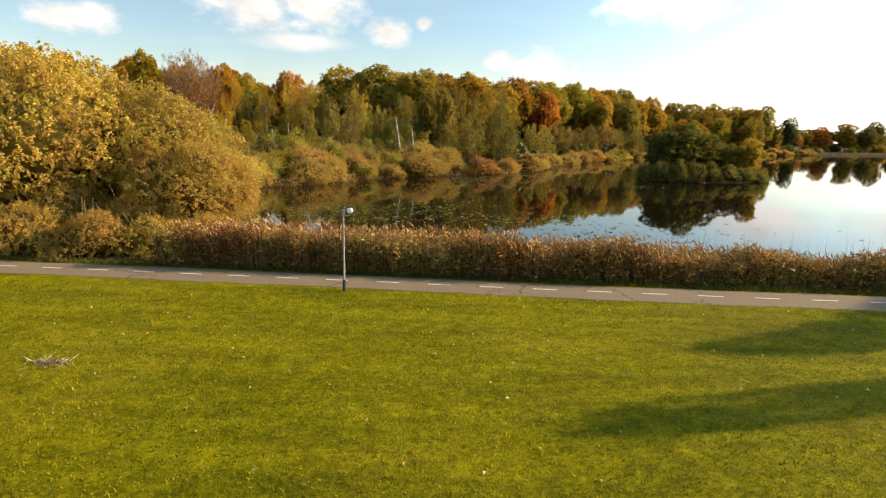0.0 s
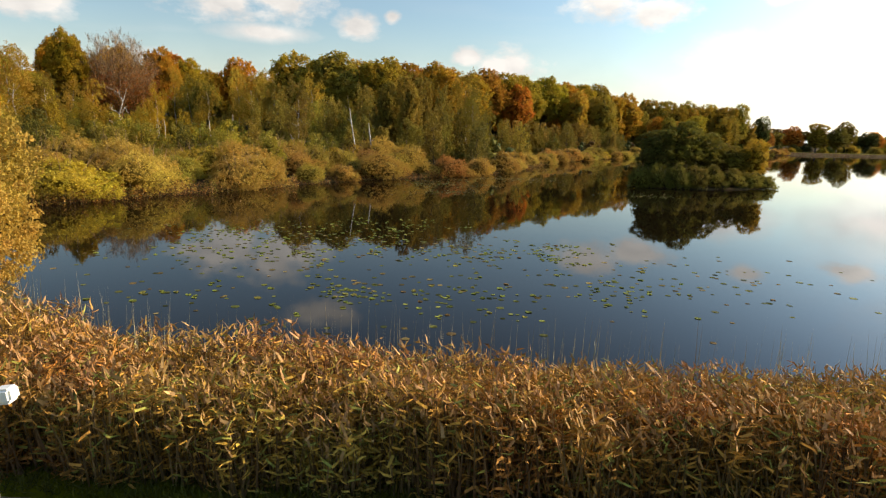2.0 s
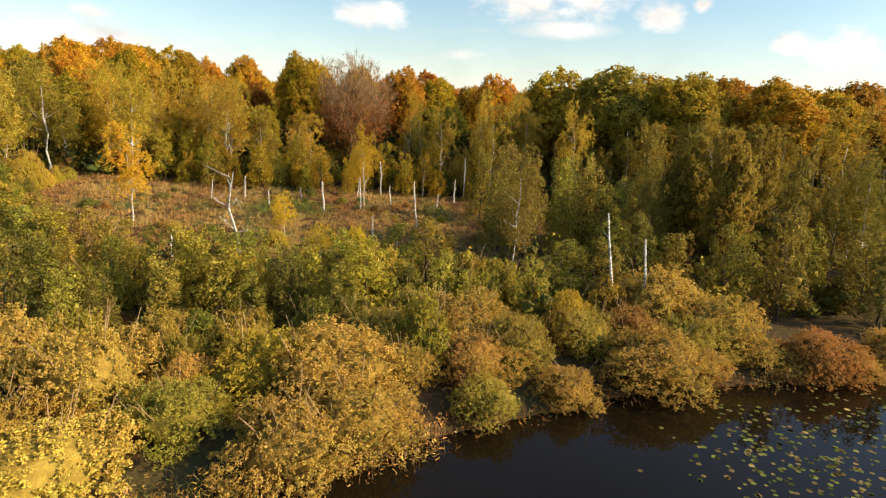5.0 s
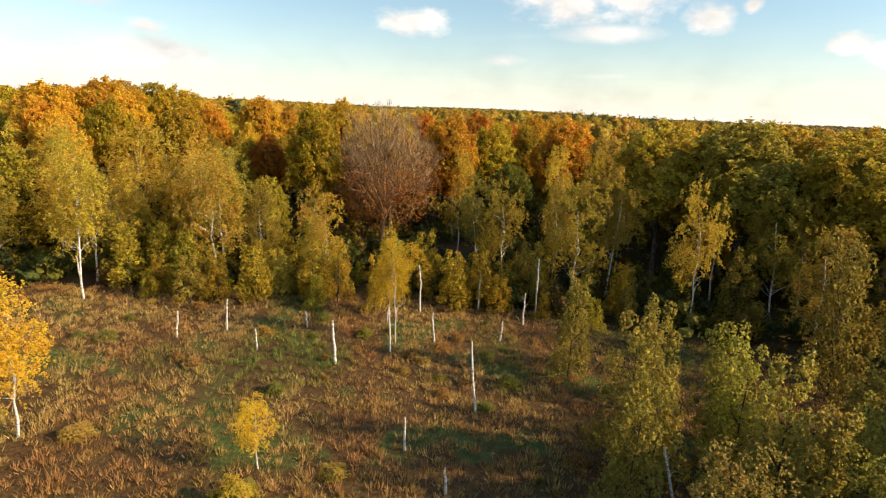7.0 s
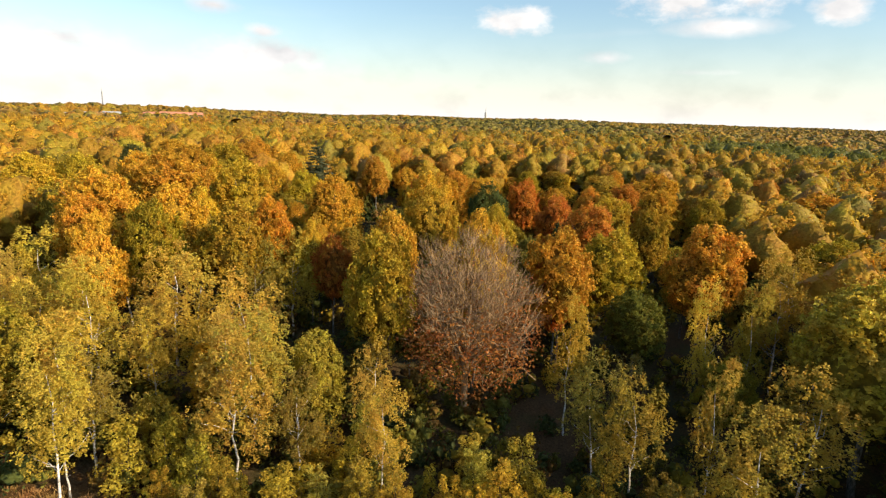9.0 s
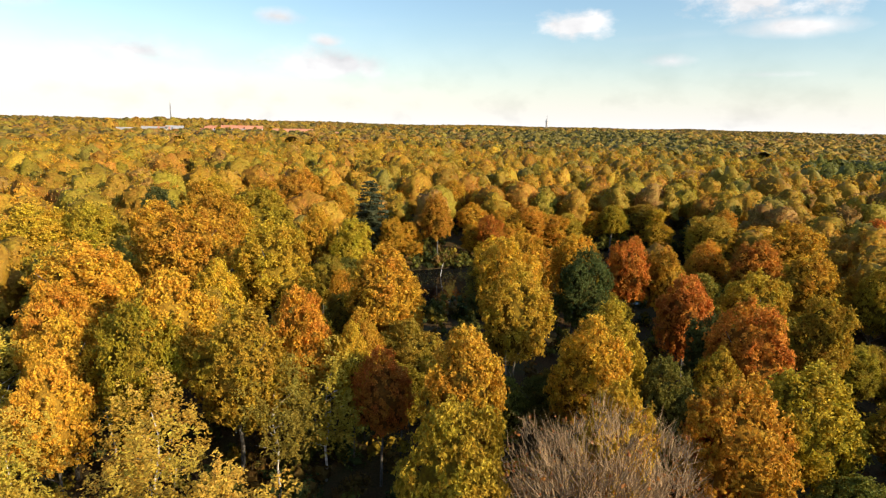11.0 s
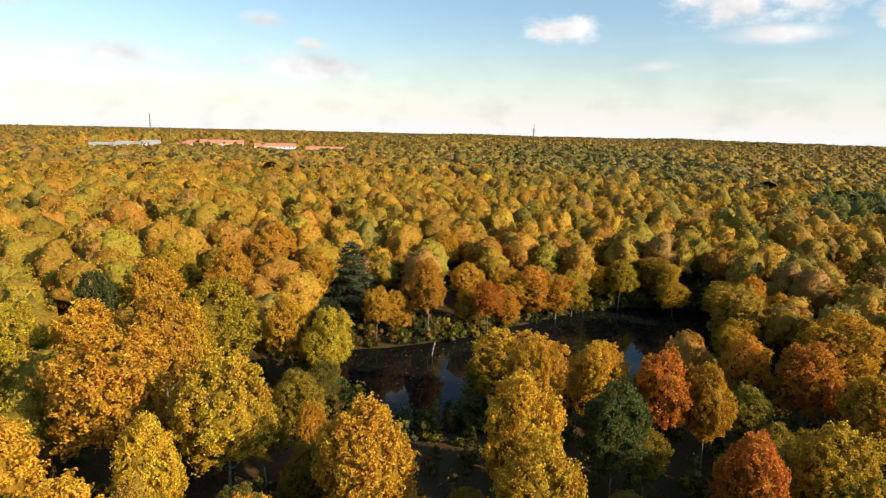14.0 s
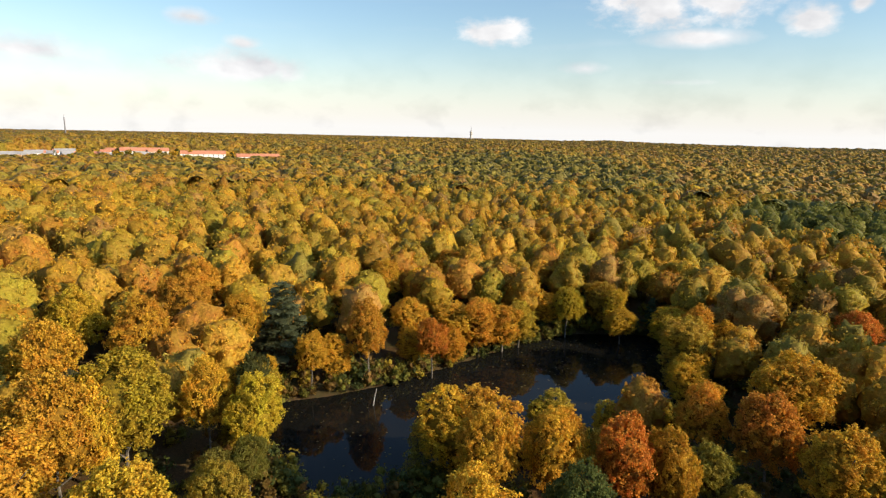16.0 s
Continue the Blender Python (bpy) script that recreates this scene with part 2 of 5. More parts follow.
def soil_material():
    k = Nodes("forest_floor", 0.95, 0, 0.03)
    fine = k.noise(3, 8, 0.7)
    big = k.noise(0.12, 4)
    c = k.ramp(fine, (0.3, (0.03, 0.022, 0.012)), (0.55, (0.09, 0.055, 0.025)), (0.8, (0.16, 0.10, 0.04)))
    c = k.mix(k.ramp(big, (0.45, (0, 0, 0)), (0.7, (0.7, 0.7, 0.7))), c, (0.05, 0.06, 0.02))
    k.bump(fine, 0.8, 0.15)
    return k.colour(c)


def heath_material():
    k = Nodes("swamp_meadow", 0.95, 0, 0.03)
    fine = k.noise(2.2, 9, 0.7)
    big = k.noise(0.09, 4, 0.6)
    c = k.ramp(fine, (0.3, (0.035, 0.02, 0.01)), (0.5, (0.09, 0.05, 0.02)), (0.75, (0.15, 0.095, 0.04)))
    g = k.ramp(fine, (0.3, (0.03, 0.045, 0.012)), (0.7, (0.10, 0.13, 0.035)))
    c = k.mix(k.ramp(big, (0.52, (0, 0, 0)), (0.62, (0.85, 0.85, 0.85))), c, g)
    k.bump(fine, 0.9, 0.25)
    return k.colour(c)


LAWN, SOIL, HEATH = lawn_material(), soil_material(), heath_material()


def asphalt_material():
    k = Nodes("worn_asphalt", 0.85)
    grit = k.noise(60, 5, 0.7)
    blot = k.noise(0.7, 5, 0.6)
    c = k.ramp(grit, (0.3, (0.155, 0.115, 0.07)), (0.7, (0.26, 0.195, 0.12)))
    c = k.mix(k.ramp(blot, (0.35, (0, 0, 0)), (0.7, (0.55, 0.55, 0.55))), c, (0.185, 0.138, 0.085))
    crack = k.n("TexVoronoi", Scale=0.42)
    crack.feature = "DISTANCE_TO_EDGE"
    wob = k.noise(1.7, 4)
    vec = k.n("VectorMath")
    vec.operation = "ADD"
    k.link(k.co, vec.inputs[0])
    k.link(wob, vec.inputs[1])
    k.link(vec.outputs[0], crack.inputs["Vector"])
    line = k.ramp(crack.outputs["Distance"], (0.006, (1, 1, 1)), (0.02, (0, 0, 0)))
    gate = k.ramp(k.noise(0.25, 2), (0.48, (0, 0, 0)), (0.56, (0.8, 0.8, 0.8)))
    c = k.mix(k.mix(1.0, line, gate, "MULTIPLY"), c, (0.06, 0.05, 0.04))
    k.bump(grit, 0.25, 0.01)
    return k.colour(c)


def plain(name, c, rough=0.7, metal=0.0, vary=0.25, scale=4.0):
    k = Nodes(name, rough, metal)
    f = k.noise(scale, 5, 0.6)
    return k.colour(k.ramp(f, (0.3, tuple(v * (1 - vary) for v in c)), (0.7, tuple(min(1, v * (1 + vary)) for v in c))))


ASPHALT = asphalt_material()
ROAD_PAINT = plain("worn_road_paint", (0.62, 0.6, 0.54), 0.7, 0, 0.25, 14)
POLE_GREY = plain("galvanised_pole", (0.33, 0.31, 0.28), 0.5, 0.6, 0.2, 9)
POLE_DARK = plain("tarred_pole_foot", (0.05, 0.05, 0.045), 0.8, 0, 0.3, 12)
LAMP_WHITE = plain("white_lamp_housing", (0.8, 0.8, 0.76), 0.35, 0, 0.05, 3)
LAMP_GLASS = plain("milky_lamp_cover", (0.7, 0.7, 0.66), 0.2, 0, 0.05, 3)
WALL_WHITE = plain("white_render", (0.75, 0.72, 0.66), 0.8, 0, 0.08, 0.4)
WALL_BRICK = plain("yellow_brick", (0.55, 0.42, 0.28), 0.85, 0, 0.1, 0.5)
ROOF_RED = plain("red_tile_roof", (0.45, 0.19, 0.11), 0.8, 0, 0.2, 0.6)
ROOF_GREY = plain("grey_roof", (0.27, 0.26, 0.25), 0.8, 0, 0.2, 0.6)
WINDOW_DARK = plain("dark_window_glass", (0.03, 0.035, 0.04), 0.1, 0, 0.2, 1)
STEEL = plain("mast_steel", (0.2, 0.19, 0.19), 0.6, 0.5, 0.2, 0.2)
CONCRETE = plain("tower_concrete", (0.42, 0.40, 0.37), 0.85, 0, 0.12, 0.1)
PAD = leaf_material("lily_pad", "object", 0.1, 0.1, 3.0, 0.1)

# ---- shape helpers ----
rng = np.random.default_rng(7)


def mesh_from(name, verts, faces, material=None, tint=None, smooth=False):
    """A mesh from arrays; faces all of one size."""
    v = np.asarray(verts, np.float32).reshape(-1, 3)
    f = np.asarray(faces, np.int32)
    me = bpy.data.meshes.new(name)
    me.vertices.add(len(v))
    me.vertices.foreach_set("co", v.ravel())
    me.loops.add(f.size)
    me.loops.foreach_set("vertex_index", f.ravel())
    me.polygons.add(len(f))
    me.polygons.foreach_set("loop_start", np.arange(0, f.size, f.shape[1], dtype=np.int32))
    me.polygons.foreach_set("use_smooth", np.broadcast_to(np.asarray(smooth, bool), len(f)))
    me.update(calc_edges=True)
    if tint is not None:
        at = me.color_attributes.new("tint", "FLOAT_COLOR", "POINT")
        at.data.foreach_set("color", np.c_[np.asarray(tint, np.float32), np.ones(len(v), np.float32)].ravel())
    if material:
        me.materials.append(material)
    return me


def part(name, me, parent=None, label=""):
    ob = new(name, me)
    if parent:
        ob.parent = parent
    return tagged(ob, label) if label else ob


def bm_mesh(name, bm, material):
    me = bpy.data.meshes.new(name)
    bm.to_mesh(me)
    bm.free()
    me.materials.append(material)
    return me


def tubes(paths, sides=6):
    """Tapered tubes: each path is (points, radii). Verts and triangles."""
    vs, fs, base = [], [], 0
    for pts, rad in paths:
        pts = np.asarray(pts, float)
        n = len(pts)
        d = np.gradient(pts, axis=0)
        d /= np.linalg.norm(d, axis=1)[:, None] + 1e-9
        side = np.cross(d, (0.31, 0.17, 0.0) if abs(d[0][2]) > 0.6 else (0, 0, 1.0))
        side /= np.linalg.norm(side, axis=1)[:, None] + 1e-9
        other = np.cross(d, side)
        a = np.arange(sides) / sides * 2 * np.pi
        ring = side[:, None] * np.cos(a)[None, :, None] + other[:, None] * np.sin(a)[None, :, None]
        v = pts[:, None] + ring * np.asarray(rad, float)[:, None, None]
        vs.append(v.reshape(-1, 3))
        i, j = np.meshgrid(np.arange(n - 1), np.arange(sides), indexing="ij")
        p, q = base + i * sides + j, base + i * sides + (j + 1) % sides
        fs.append(np.stack([p, q, q + sides], -1).reshape(-1, 3))
        fs.append(np.stack([p, q + sides, p + sides], -1).reshape(-1, 3))
        base += n * sides
    return np.concatenate(vs), np.concatenate(fs)


def unit(v):
    return v / (np.linalg.norm(v, axis=-1, keepdims=True) + 1e-9)


def ico(sub):
    bm = bmesh.new()
    bmesh.ops.create_icosphere(bm, subdivisions=sub, radius=1)
    v = np.array([q.co for q in bm.verts])
    f = np.array([[q.index for q in p.verts] for p in bm.faces])
    bm.free()
    return v, f


ICO1, ICO2, ICO3, ICO4 = ico(1), ico(2), ico(3), ico(4)


def leaf_cards(pos, nor, size, r):
    """Bent lozenge leaves: two triangles each."""
    n = len(pos)
    t = unit(np.cross(nor, unit(r.normal(size=(n, 3)))))
    b = np.cross(nor, t)
    s = size * r.uniform(0.65, 1.35, (n, 1))
    dip = nor * s * 0.22
    v = np.stack([pos + t * s * 0.62 - dip, pos + b * s * 0.42 + dip, pos - t * s * 0.62 - dip, pos - b * s * 0.42 + dip], 1)
    f = np.arange(n)[:, None] * 4
    return v.reshape(-1, 3), np.concatenate([f + (0, 1, 2), f + (0, 2, 3)], 1).reshape(-1, 3)


def foliage(clumps, count, size, r, core=0.55, up=0.25):
    """Leaves over ellipsoid clumps, with a knobbly inner mass to each clump. Verts and triangles."""
    c = np.asarray(clumps, float)
    area = c[:, 3] * c[:, 5] + c[:, 3] * c[:, 4]
    pick = r.choice(len(c), int(count * 1.5), p=area / area.sum())
    d = unit(r.normal(size=(len(pick), 3)) + (0, 0, up))
    shell = r.uniform(0.82, 1.16, (len(pick), 1))
    pos = c[pick, :3] + d * c[pick, 3:] * shell
    inside = np.zeros(len(pos), bool)
    for row in c:
        inside |= (np.linalg.norm((pos - row[:3]) / row[3:], axis=1) < 0.74)
    pos, d = pos[~inside][:count], d[~inside][:count]
    nor = unit(d + 0.6 * r.normal(size=d.shape))
    v, f = leaf_cards(pos, nor, size, r)
    if core:
        iv, jf = ICO1
        vs, fs, base = [v], [f], len(v)
        for row in c:
            w = iv * (1 + r.normal(size=(len(iv), 1)) * 0.16)
            vs.append(row[:3] + w * row[3:] * core)
            fs.append(jf + base)
            base += len(iv)
        v, f = np.concatenate(vs), np.concatenate(fs)
    return v, f


def hull_reach(c, dirs):
    """How far the clumps reach in each direction from the last clump's centre."""
    q = (c[-1, :3] - c[:, :3]) / c[:, 3:]
    far = np.full(len(dirs), 0.25 * c[-1, 3])
    for k in range(len(c)):
        e = dirs / c[k, 3:]
        a, b, g = (e * e).sum(1), e @ q[k], q[k] @ q[k] - 1
        disc = b * b - a * g
        far = np.maximum(far, np.where(disc > 0, (-b + np.sqrt(np.maximum(disc, 0))) / a, 0))
    return far


def crown_hull(clumps, count, size, r, ball=None, inner=None, tuck=0.8, lift=0.5, spray=12, puff=1.9, sprig=0.35, dome=0.85):
    """A lumpy crown: sprays of leaves over the outline of all clumps, and a smaller hull within, coloured darker for
    shade. Verts, triangles, material slots.
    """
    c = np.asarray(clumps, float)
    o = c[-1, :3]
    dirs, faces = ball or ICO3
    tri = (o + dirs * hull_reach(c, dirs)[:, None])[faces]
    nor = np.cross(tri[:, 1] - tri[:, 0], tri[:, 2] - tri[:, 0])
    mid = tri.mean(1) - o
    reach = np.linalg.norm(mid, axis=1)
    area = np.linalg.norm(nor, axis=1) * (1 + 0.5 * np.clip(mid[:, 2] / reach, -0.6, 1))
    m = count // spray + 1
    pick, w = r.choice(len(faces), m, p=area / area.sum()), r.dirichlet((1, 1, 1), m)
    n = unit(unit(nor[pick]) + unit(mid[pick]))
    heart = (tri[pick] * w[:, :, None]).sum(1) + n * (r.uniform(-0.9, 0.6, (m, 1)) * lift)
    out = unit(n + sprig * r.normal(size=n.shape))
    heart, n, out = (np.repeat(q, spray, 0)[:count] for q in (heart, n, out))
    ball_off = unit(r.normal(size=n.shape)) * r.uniform(0.3, 1.0, (count, 1)) * size * puff
    pos = heart + ball_off * 0.85 + out * (r.uniform(-0.6, 0.9, (count, 1)) * size * puff * 0.7)
    lv, lf = leaf_cards(pos, unit(unit(ball_off) * 0.7 + n * dome + 0.32 * r.normal(size=n.shape)), size, r)
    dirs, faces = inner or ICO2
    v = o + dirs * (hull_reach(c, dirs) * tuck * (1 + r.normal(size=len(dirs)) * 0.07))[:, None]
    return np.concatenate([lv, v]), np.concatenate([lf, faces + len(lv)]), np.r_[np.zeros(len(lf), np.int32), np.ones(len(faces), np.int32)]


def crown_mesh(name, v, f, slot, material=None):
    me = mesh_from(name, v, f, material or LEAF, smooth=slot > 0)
    # the inner hull's dark colour stands in for shade behind the sprays
    me.materials.append(CROWN_SHADE)
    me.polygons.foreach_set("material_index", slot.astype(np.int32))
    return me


def dome_clumps(r, height, radius, base, n, knob=0.36, flat=0.9):
    """Clumps over a broad domed crown from base to height."""
    out = []
    mid = base + (height - base) * 0.45
    for k in range(n):
        u = (k + 0.5) / n
        zc = 1 - 1.55 * u
        ring = math.sqrt(max(0.02, 1 - zc * zc))
        a = k * 2.39996 + r.uniform(-0.4, 0.4)
        q = r.uniform(0.62, 0.82)
        s = radius * knob * r.uniform(0.75, 1.3)
        zz = mid + zc * (height - mid) * q if zc > 0 else mid + zc * (mid - base) * q
        out.append((math.cos(a) * ring * radius * q, math.sin(a) * ring * radius * q, zz, s, s, s * flat))
    if n > 30:
        # several leaders, each with a head of its own
        turn = r.uniform(0, 6.2832)
        out = [c for k, c in enumerate(out) if k % 2 == 0 or c[2] < mid + 0.25 * (height - mid)]
        for k in range(6):
            a = turn + k * 2.39996 + r.uniform(-0.3, 0.3)
            q = radius * (0.1 if k == 0 else r.uniform(0.38, 0.58))
            top = height * (1.0 if k == 0 else r.uniform(0.76, 0.97))
            w = radius * r.uniform(0.36, 0.52)
            for m in range(15):
                zc = 1 - 1.25 * (m + 0.5) / 15
                ring = math.sqrt(max(0.02, 1 - zc * zc)) * w * r.uniform(0.66, 0.95)
                b = m * 2.39996 + r.uniform(-0.4, 0.4)
                s = radius * r.uniform(0.11, 0.2)
                out.append((math.cos(a) * q + math.cos(b) * ring, math.sin(a) * q + math.sin(b) * ring, top - s - (1 - zc) * w * 1.1, s, s, s * 0.9))
    out.append((0, 0, mid, radius * 0.55, radius * 0.55, (height - base) * 0.3))
    return out


def wander(r, start, end, n, wob):
    t = np.linspace(0, 1, n)[:, None]
    p = np.asarray(start) * (1 - t) + np.asarray(end) * t
    j = r.normal(size=(n, 3)) * wob
    j[0] = 0
    return p + j


def trunk_paths(r, height, base, rad, limbs, spread, fine=0.4):
    axis = wander(r, (0, 0, -0.6), (r.normal() * 0.35, r.normal() * 0.35, height * 0.78), 7, 0.12)
    out = [(axis, np.linspace(rad, rad * 0.18, 7))]
    for k in range(limbs):
        u = r.uniform(0.35, 0.8)
        p = np.array([np.interp(u, np.linspace(0, 1, 7), axis[:, i]) for i in range(3)])
        a = k * 2.4 + r.uniform(-0.5, 0.5)
        reach = spread * r.uniform(0.5, 0.8)
        e = p + np.array([math.cos(a) * reach, math.sin(a) * reach, reach * r.uniform(0.6, 1.3)])
        out.append((wander(r, p, e, 4, 0.15), np.linspace(rad * fine, rad * 0.08, 4)))
    return out


class Kind:
    """One sort of tree with some made shapes; each shape is a trunk mesh and a crown mesh."""

    def __init__(self, name, label, category, shapes, height, radius):
        self.name, self.label, self.category, self.shapes = name, label, category, shapes
        self.height, self.radius = height, radius
        self.count = 0

    def plant(self, x, y, z, height, radius, colour, group="", label="", turn=None, shape=None):
        trunk, crown = self.shapes[self.count % len(self.shapes) if shape is None else shape]
        self.count += 1
        top = new(self.name)
        top.empty_display_size = 0.5
        a = rng.uniform(0, 2 * math.pi) if turn is None else turn
        k = radius / self.radius
        u = rng.uniform(0.9, 1.11)
        top.matrix_basis = Matrix.LocRotScale((x, y, z), Euler((rng.normal() * 0.03, rng.normal() * 0.03, a)), (k * u, k / u, height / self.height))
        tagged(top, label or self.label, self.category, group)
        if trunk:
            part("trunk", trunk, top)
        c = part("crown", crown, top)
        c.color = (*colour, 1)
        return top


def make_broad(seed, height, radius, base, n, leaves, size, knob=0.36, rad=0.4, bark=None, lift=0.6, soft=False):
    r = np.random.default_rng(seed)
    v, f, flat = crown_hull(dome_clumps(r, height, radius, base, n, knob), leaves, size, r, ICO4, ICO2, 0.82, lift, 9 if soft else 14, 1.9, 0.35, 0.85 if soft else 1.15)
    crown = crown_mesh("crown", v, f, flat, LEAF_SOFT if soft else LEAF)
    paths = trunk_paths(r, height, base, rad, 5, radius * (0.45 if soft else 1))
    if soft:
        # long leaning limbs that show between the leaves
        for k in range(9):
            a = k * 0.7 + r.uniform(-0.2, 0.2)
            reach = radius * r.uniform(0.6, 0.78)
            paths.append((wander(r, (0, 0, height * 0.12), (math.cos(a) * reach, math.sin(a) * reach, height * r.uniform(0.3, 0.62)), 6, 0.1), np.linspace(rad * 0.5, 0.03, 6)))
    tv, tf = tubes(paths, 7)
    return mesh_from("trunk", tv, tf, bark or BARK, smooth=True), crown


def hanging(clumps, count, size, r):
    """Drooping strings of small leaves under ellipsoid clumps. Verts and triangles."""
    c = np.asarray(clumps, float)
    vol = c[:, 3] * c[:, 5]
    each = 11
    m = count // each
    pick = r.choice(len(c), m, p=vol / vol.sum())
    d = unit(r.normal(size=(m, 3)) + (0, 0, 0.35))
    start = c[pick, :3] + d * c[pick, 3:] * r.uniform(0.55, 1.08, (m, 1))
    run = np.c_[d[:, :2] * 0.3 + r.normal(size=(m, 2)) * 0.15, -r.uniform(0.4, 1.0, m)] * r.uniform(0.6, 1.7, (m, 1))
    t = r.uniform(0, 1, (m, each, 1))
    pos = (start[:, None] + run[:, None] * t + r.normal(size=(m, each, 3)) * 0.13).reshape(-1, 3)
    nor = unit(np.repeat(d, each, 0) * 0.7 + 0.8 * r.normal(size=pos.shape))
    return leaf_cards(pos, nor, size, r)


def make_birch(seed, height, radius):
    r = np.random.default_rng(seed)
    cl = []
    for k in range(26):
        u = k / 25
        z = height * (0.36 + 0.59 * u)
        w = radius * (0.55 + 0.55 * math.sin(math.pi * min(1, 0.18 + u * 0.8))) * r.uniform(0.5, 0.95)
        a = r.uniform(0, 6.283)
        s = radius * r.uniform(0.26, 0.42) * (1.15 - 0.45 * u)
        cl.append((math.cos(a) * w * 0.75, math.sin(a) * w * 0.75, z, s, s, s * r.uniform(1.3, 2.4)))
    v, f = hanging(cl, 5200, 0.2, r)
    crown = mesh_from("crown", v, f, LEAF_SOFT)
    tp = trunk_paths(r, height, 0, 0.14, 8, radius * 0.9, 0.26)
    tv, tf = tubes(tp, 6)
    return mesh_from("trunk", tv, tf, BIRCH_BARK, smooth=True), crown


def make_alder(seed, height, radius):
    r = np.random.default_rng(seed)
    cl = []
    for k in range(24):
        u = k / 23
        z = height * (0.14 + 0.8 * u)
        w = radius * (1.0 - 0.55 * u) * r.uniform(0.35, 0.95)
        a = k * 2.4 + r.uniform(-0.5, 0.5)
        s = radius * (0.36 - 0.18 * u) * r.uniform(0.7, 1.25)
        cl.append((math.cos(a) * w, math.sin(a) * w, z, s, s, s * 1.3))
    v, f = foliage(cl, 2900, 0.24, r, core=0.4, up=0.1)
    crown = mesh_from("crown", v, f, LEAF)
    tv, tf = tubes(trunk_paths(r, height, 0, 0.14, 7, radius), 6)
    return mesh_from("trunk", tv, tf, BARK_DARK, smooth=True), crown


def make_conifer(seed, height, radius):
    r = np.random.default_rng(seed)
    cl = []
    for k in range(46):
        u = (k + 0.5) / 46
        z = height * (0.2 + 0.78 * u)
        w = radius * (1.05 - u) ** 0.75 * r.uniform(0.55, 0.95)
        a = k * 2.4 + r.uniform(-0.3, 0.3)
        s = radius * (0.30 - 0.14 * u)
        cl.append((math.cos(a) * w, math.sin(a) * w, z - w * 0.12, s * 1.5, s * 1.5, s * 0.42))
    cl.append((0, 0, height * 0.5, radius * 0.42, radius * 0.42, height * 0.34))
    v, f = foliage(cl, 2400, 0.42, r, core=0.7, up=0.1)
    crown = mesh_from("crown", v, f, LEAF)
    tv, tf = tubes([(wander(r, (0, 0, -0.6), (0, 0, height * 0.98), 6, 0.05), np.linspace(0.35, 0.04, 6))], 7)
    return mesh_from("trunk", tv, tf, BARK_DARK, smooth=True), crown


def make_shrub(seed, height, radius, leaves=900, size=0.5):
    r = np.random.default_rng(seed)
    cl = []
    for k in range(9):
        a, q = k * 2.4 + r.uniform(-0.5, 0.5), math.sqrt((k + 0.2) / 9)
        h = height * r.uniform(0.5, 1.0) * (1.0 - 0.3 * q)
        s = radius * r.uniform(0.24, 0.44)
        cl.append((math.cos(a) * q * radius * 0.72, math.sin(a) * q * radius * 0.72, h * 0.6, s, s, h * 0.4))
        cl.append((math.cos(a + 1) * q * radius * 0.8, math.sin(a + 1) * q * radius * 0.8, h * 0.25, s, s, h * 0.28))
    cl.append((0, 0, height * 0.38, radius * 0.5, radius * 0.5, height * 0.36))
    v, f, flat = crown_hull(cl, leaves, size, r, ICO4, ICO2, 0.8, 0.45, 8, 1.9, 0.6)
    crown = crown_mesh("crown", v, f, flat, LEAF_SOFT)
    stems = []
    for k in range(9):
        a, q = r.uniform(0, 6.283), radius * r.uniform(0.3, 0.85)
        stems.append((wander(r, (0.1 * math.cos(a), 0.1 * math.sin(a), -0.3), (q * math.cos(a), q * math.sin(a), height * r.uniform(0.7, 1.02)), 5, 0.08), np.linspace(0.05, 0.012, 5)))
    tv, tf = tubes(stems, 5)
    return mesh_from("trunk", tv, tf, TWIG, smooth=True), crown


def branch_out(r, p, d, length, rad, level, out, lift):
    n = 4
    pts = [np.array(p, float)]
    d = np.array(d, float)
    for k in range(n - 1):
        d = unit(d + r.normal(size=3) * 0.16 + (0, 0, lift))
        pts.append(pts[-1] + d * length / (n - 1))
    out[level].append((np.array(pts), np.linspace(rad, rad * 0.45, n)))
    if level == 3:
        return
    for k in range((8, 7, 6)[level]):
        u = r.uniform(0.35, 1.0)
        q = pts[min(n - 2, int(u * (n - 1)))] * 0.5 + pts[min(n - 1, int(u * (n - 1)) + 1)] * 0.5
        e = unit(d + r.normal(size=3) * 0.62)
        branch_out(r, q, e, length * r.uniform(0.5, 0.75), rad * 0.5, level + 1, out, lift * 0.8)


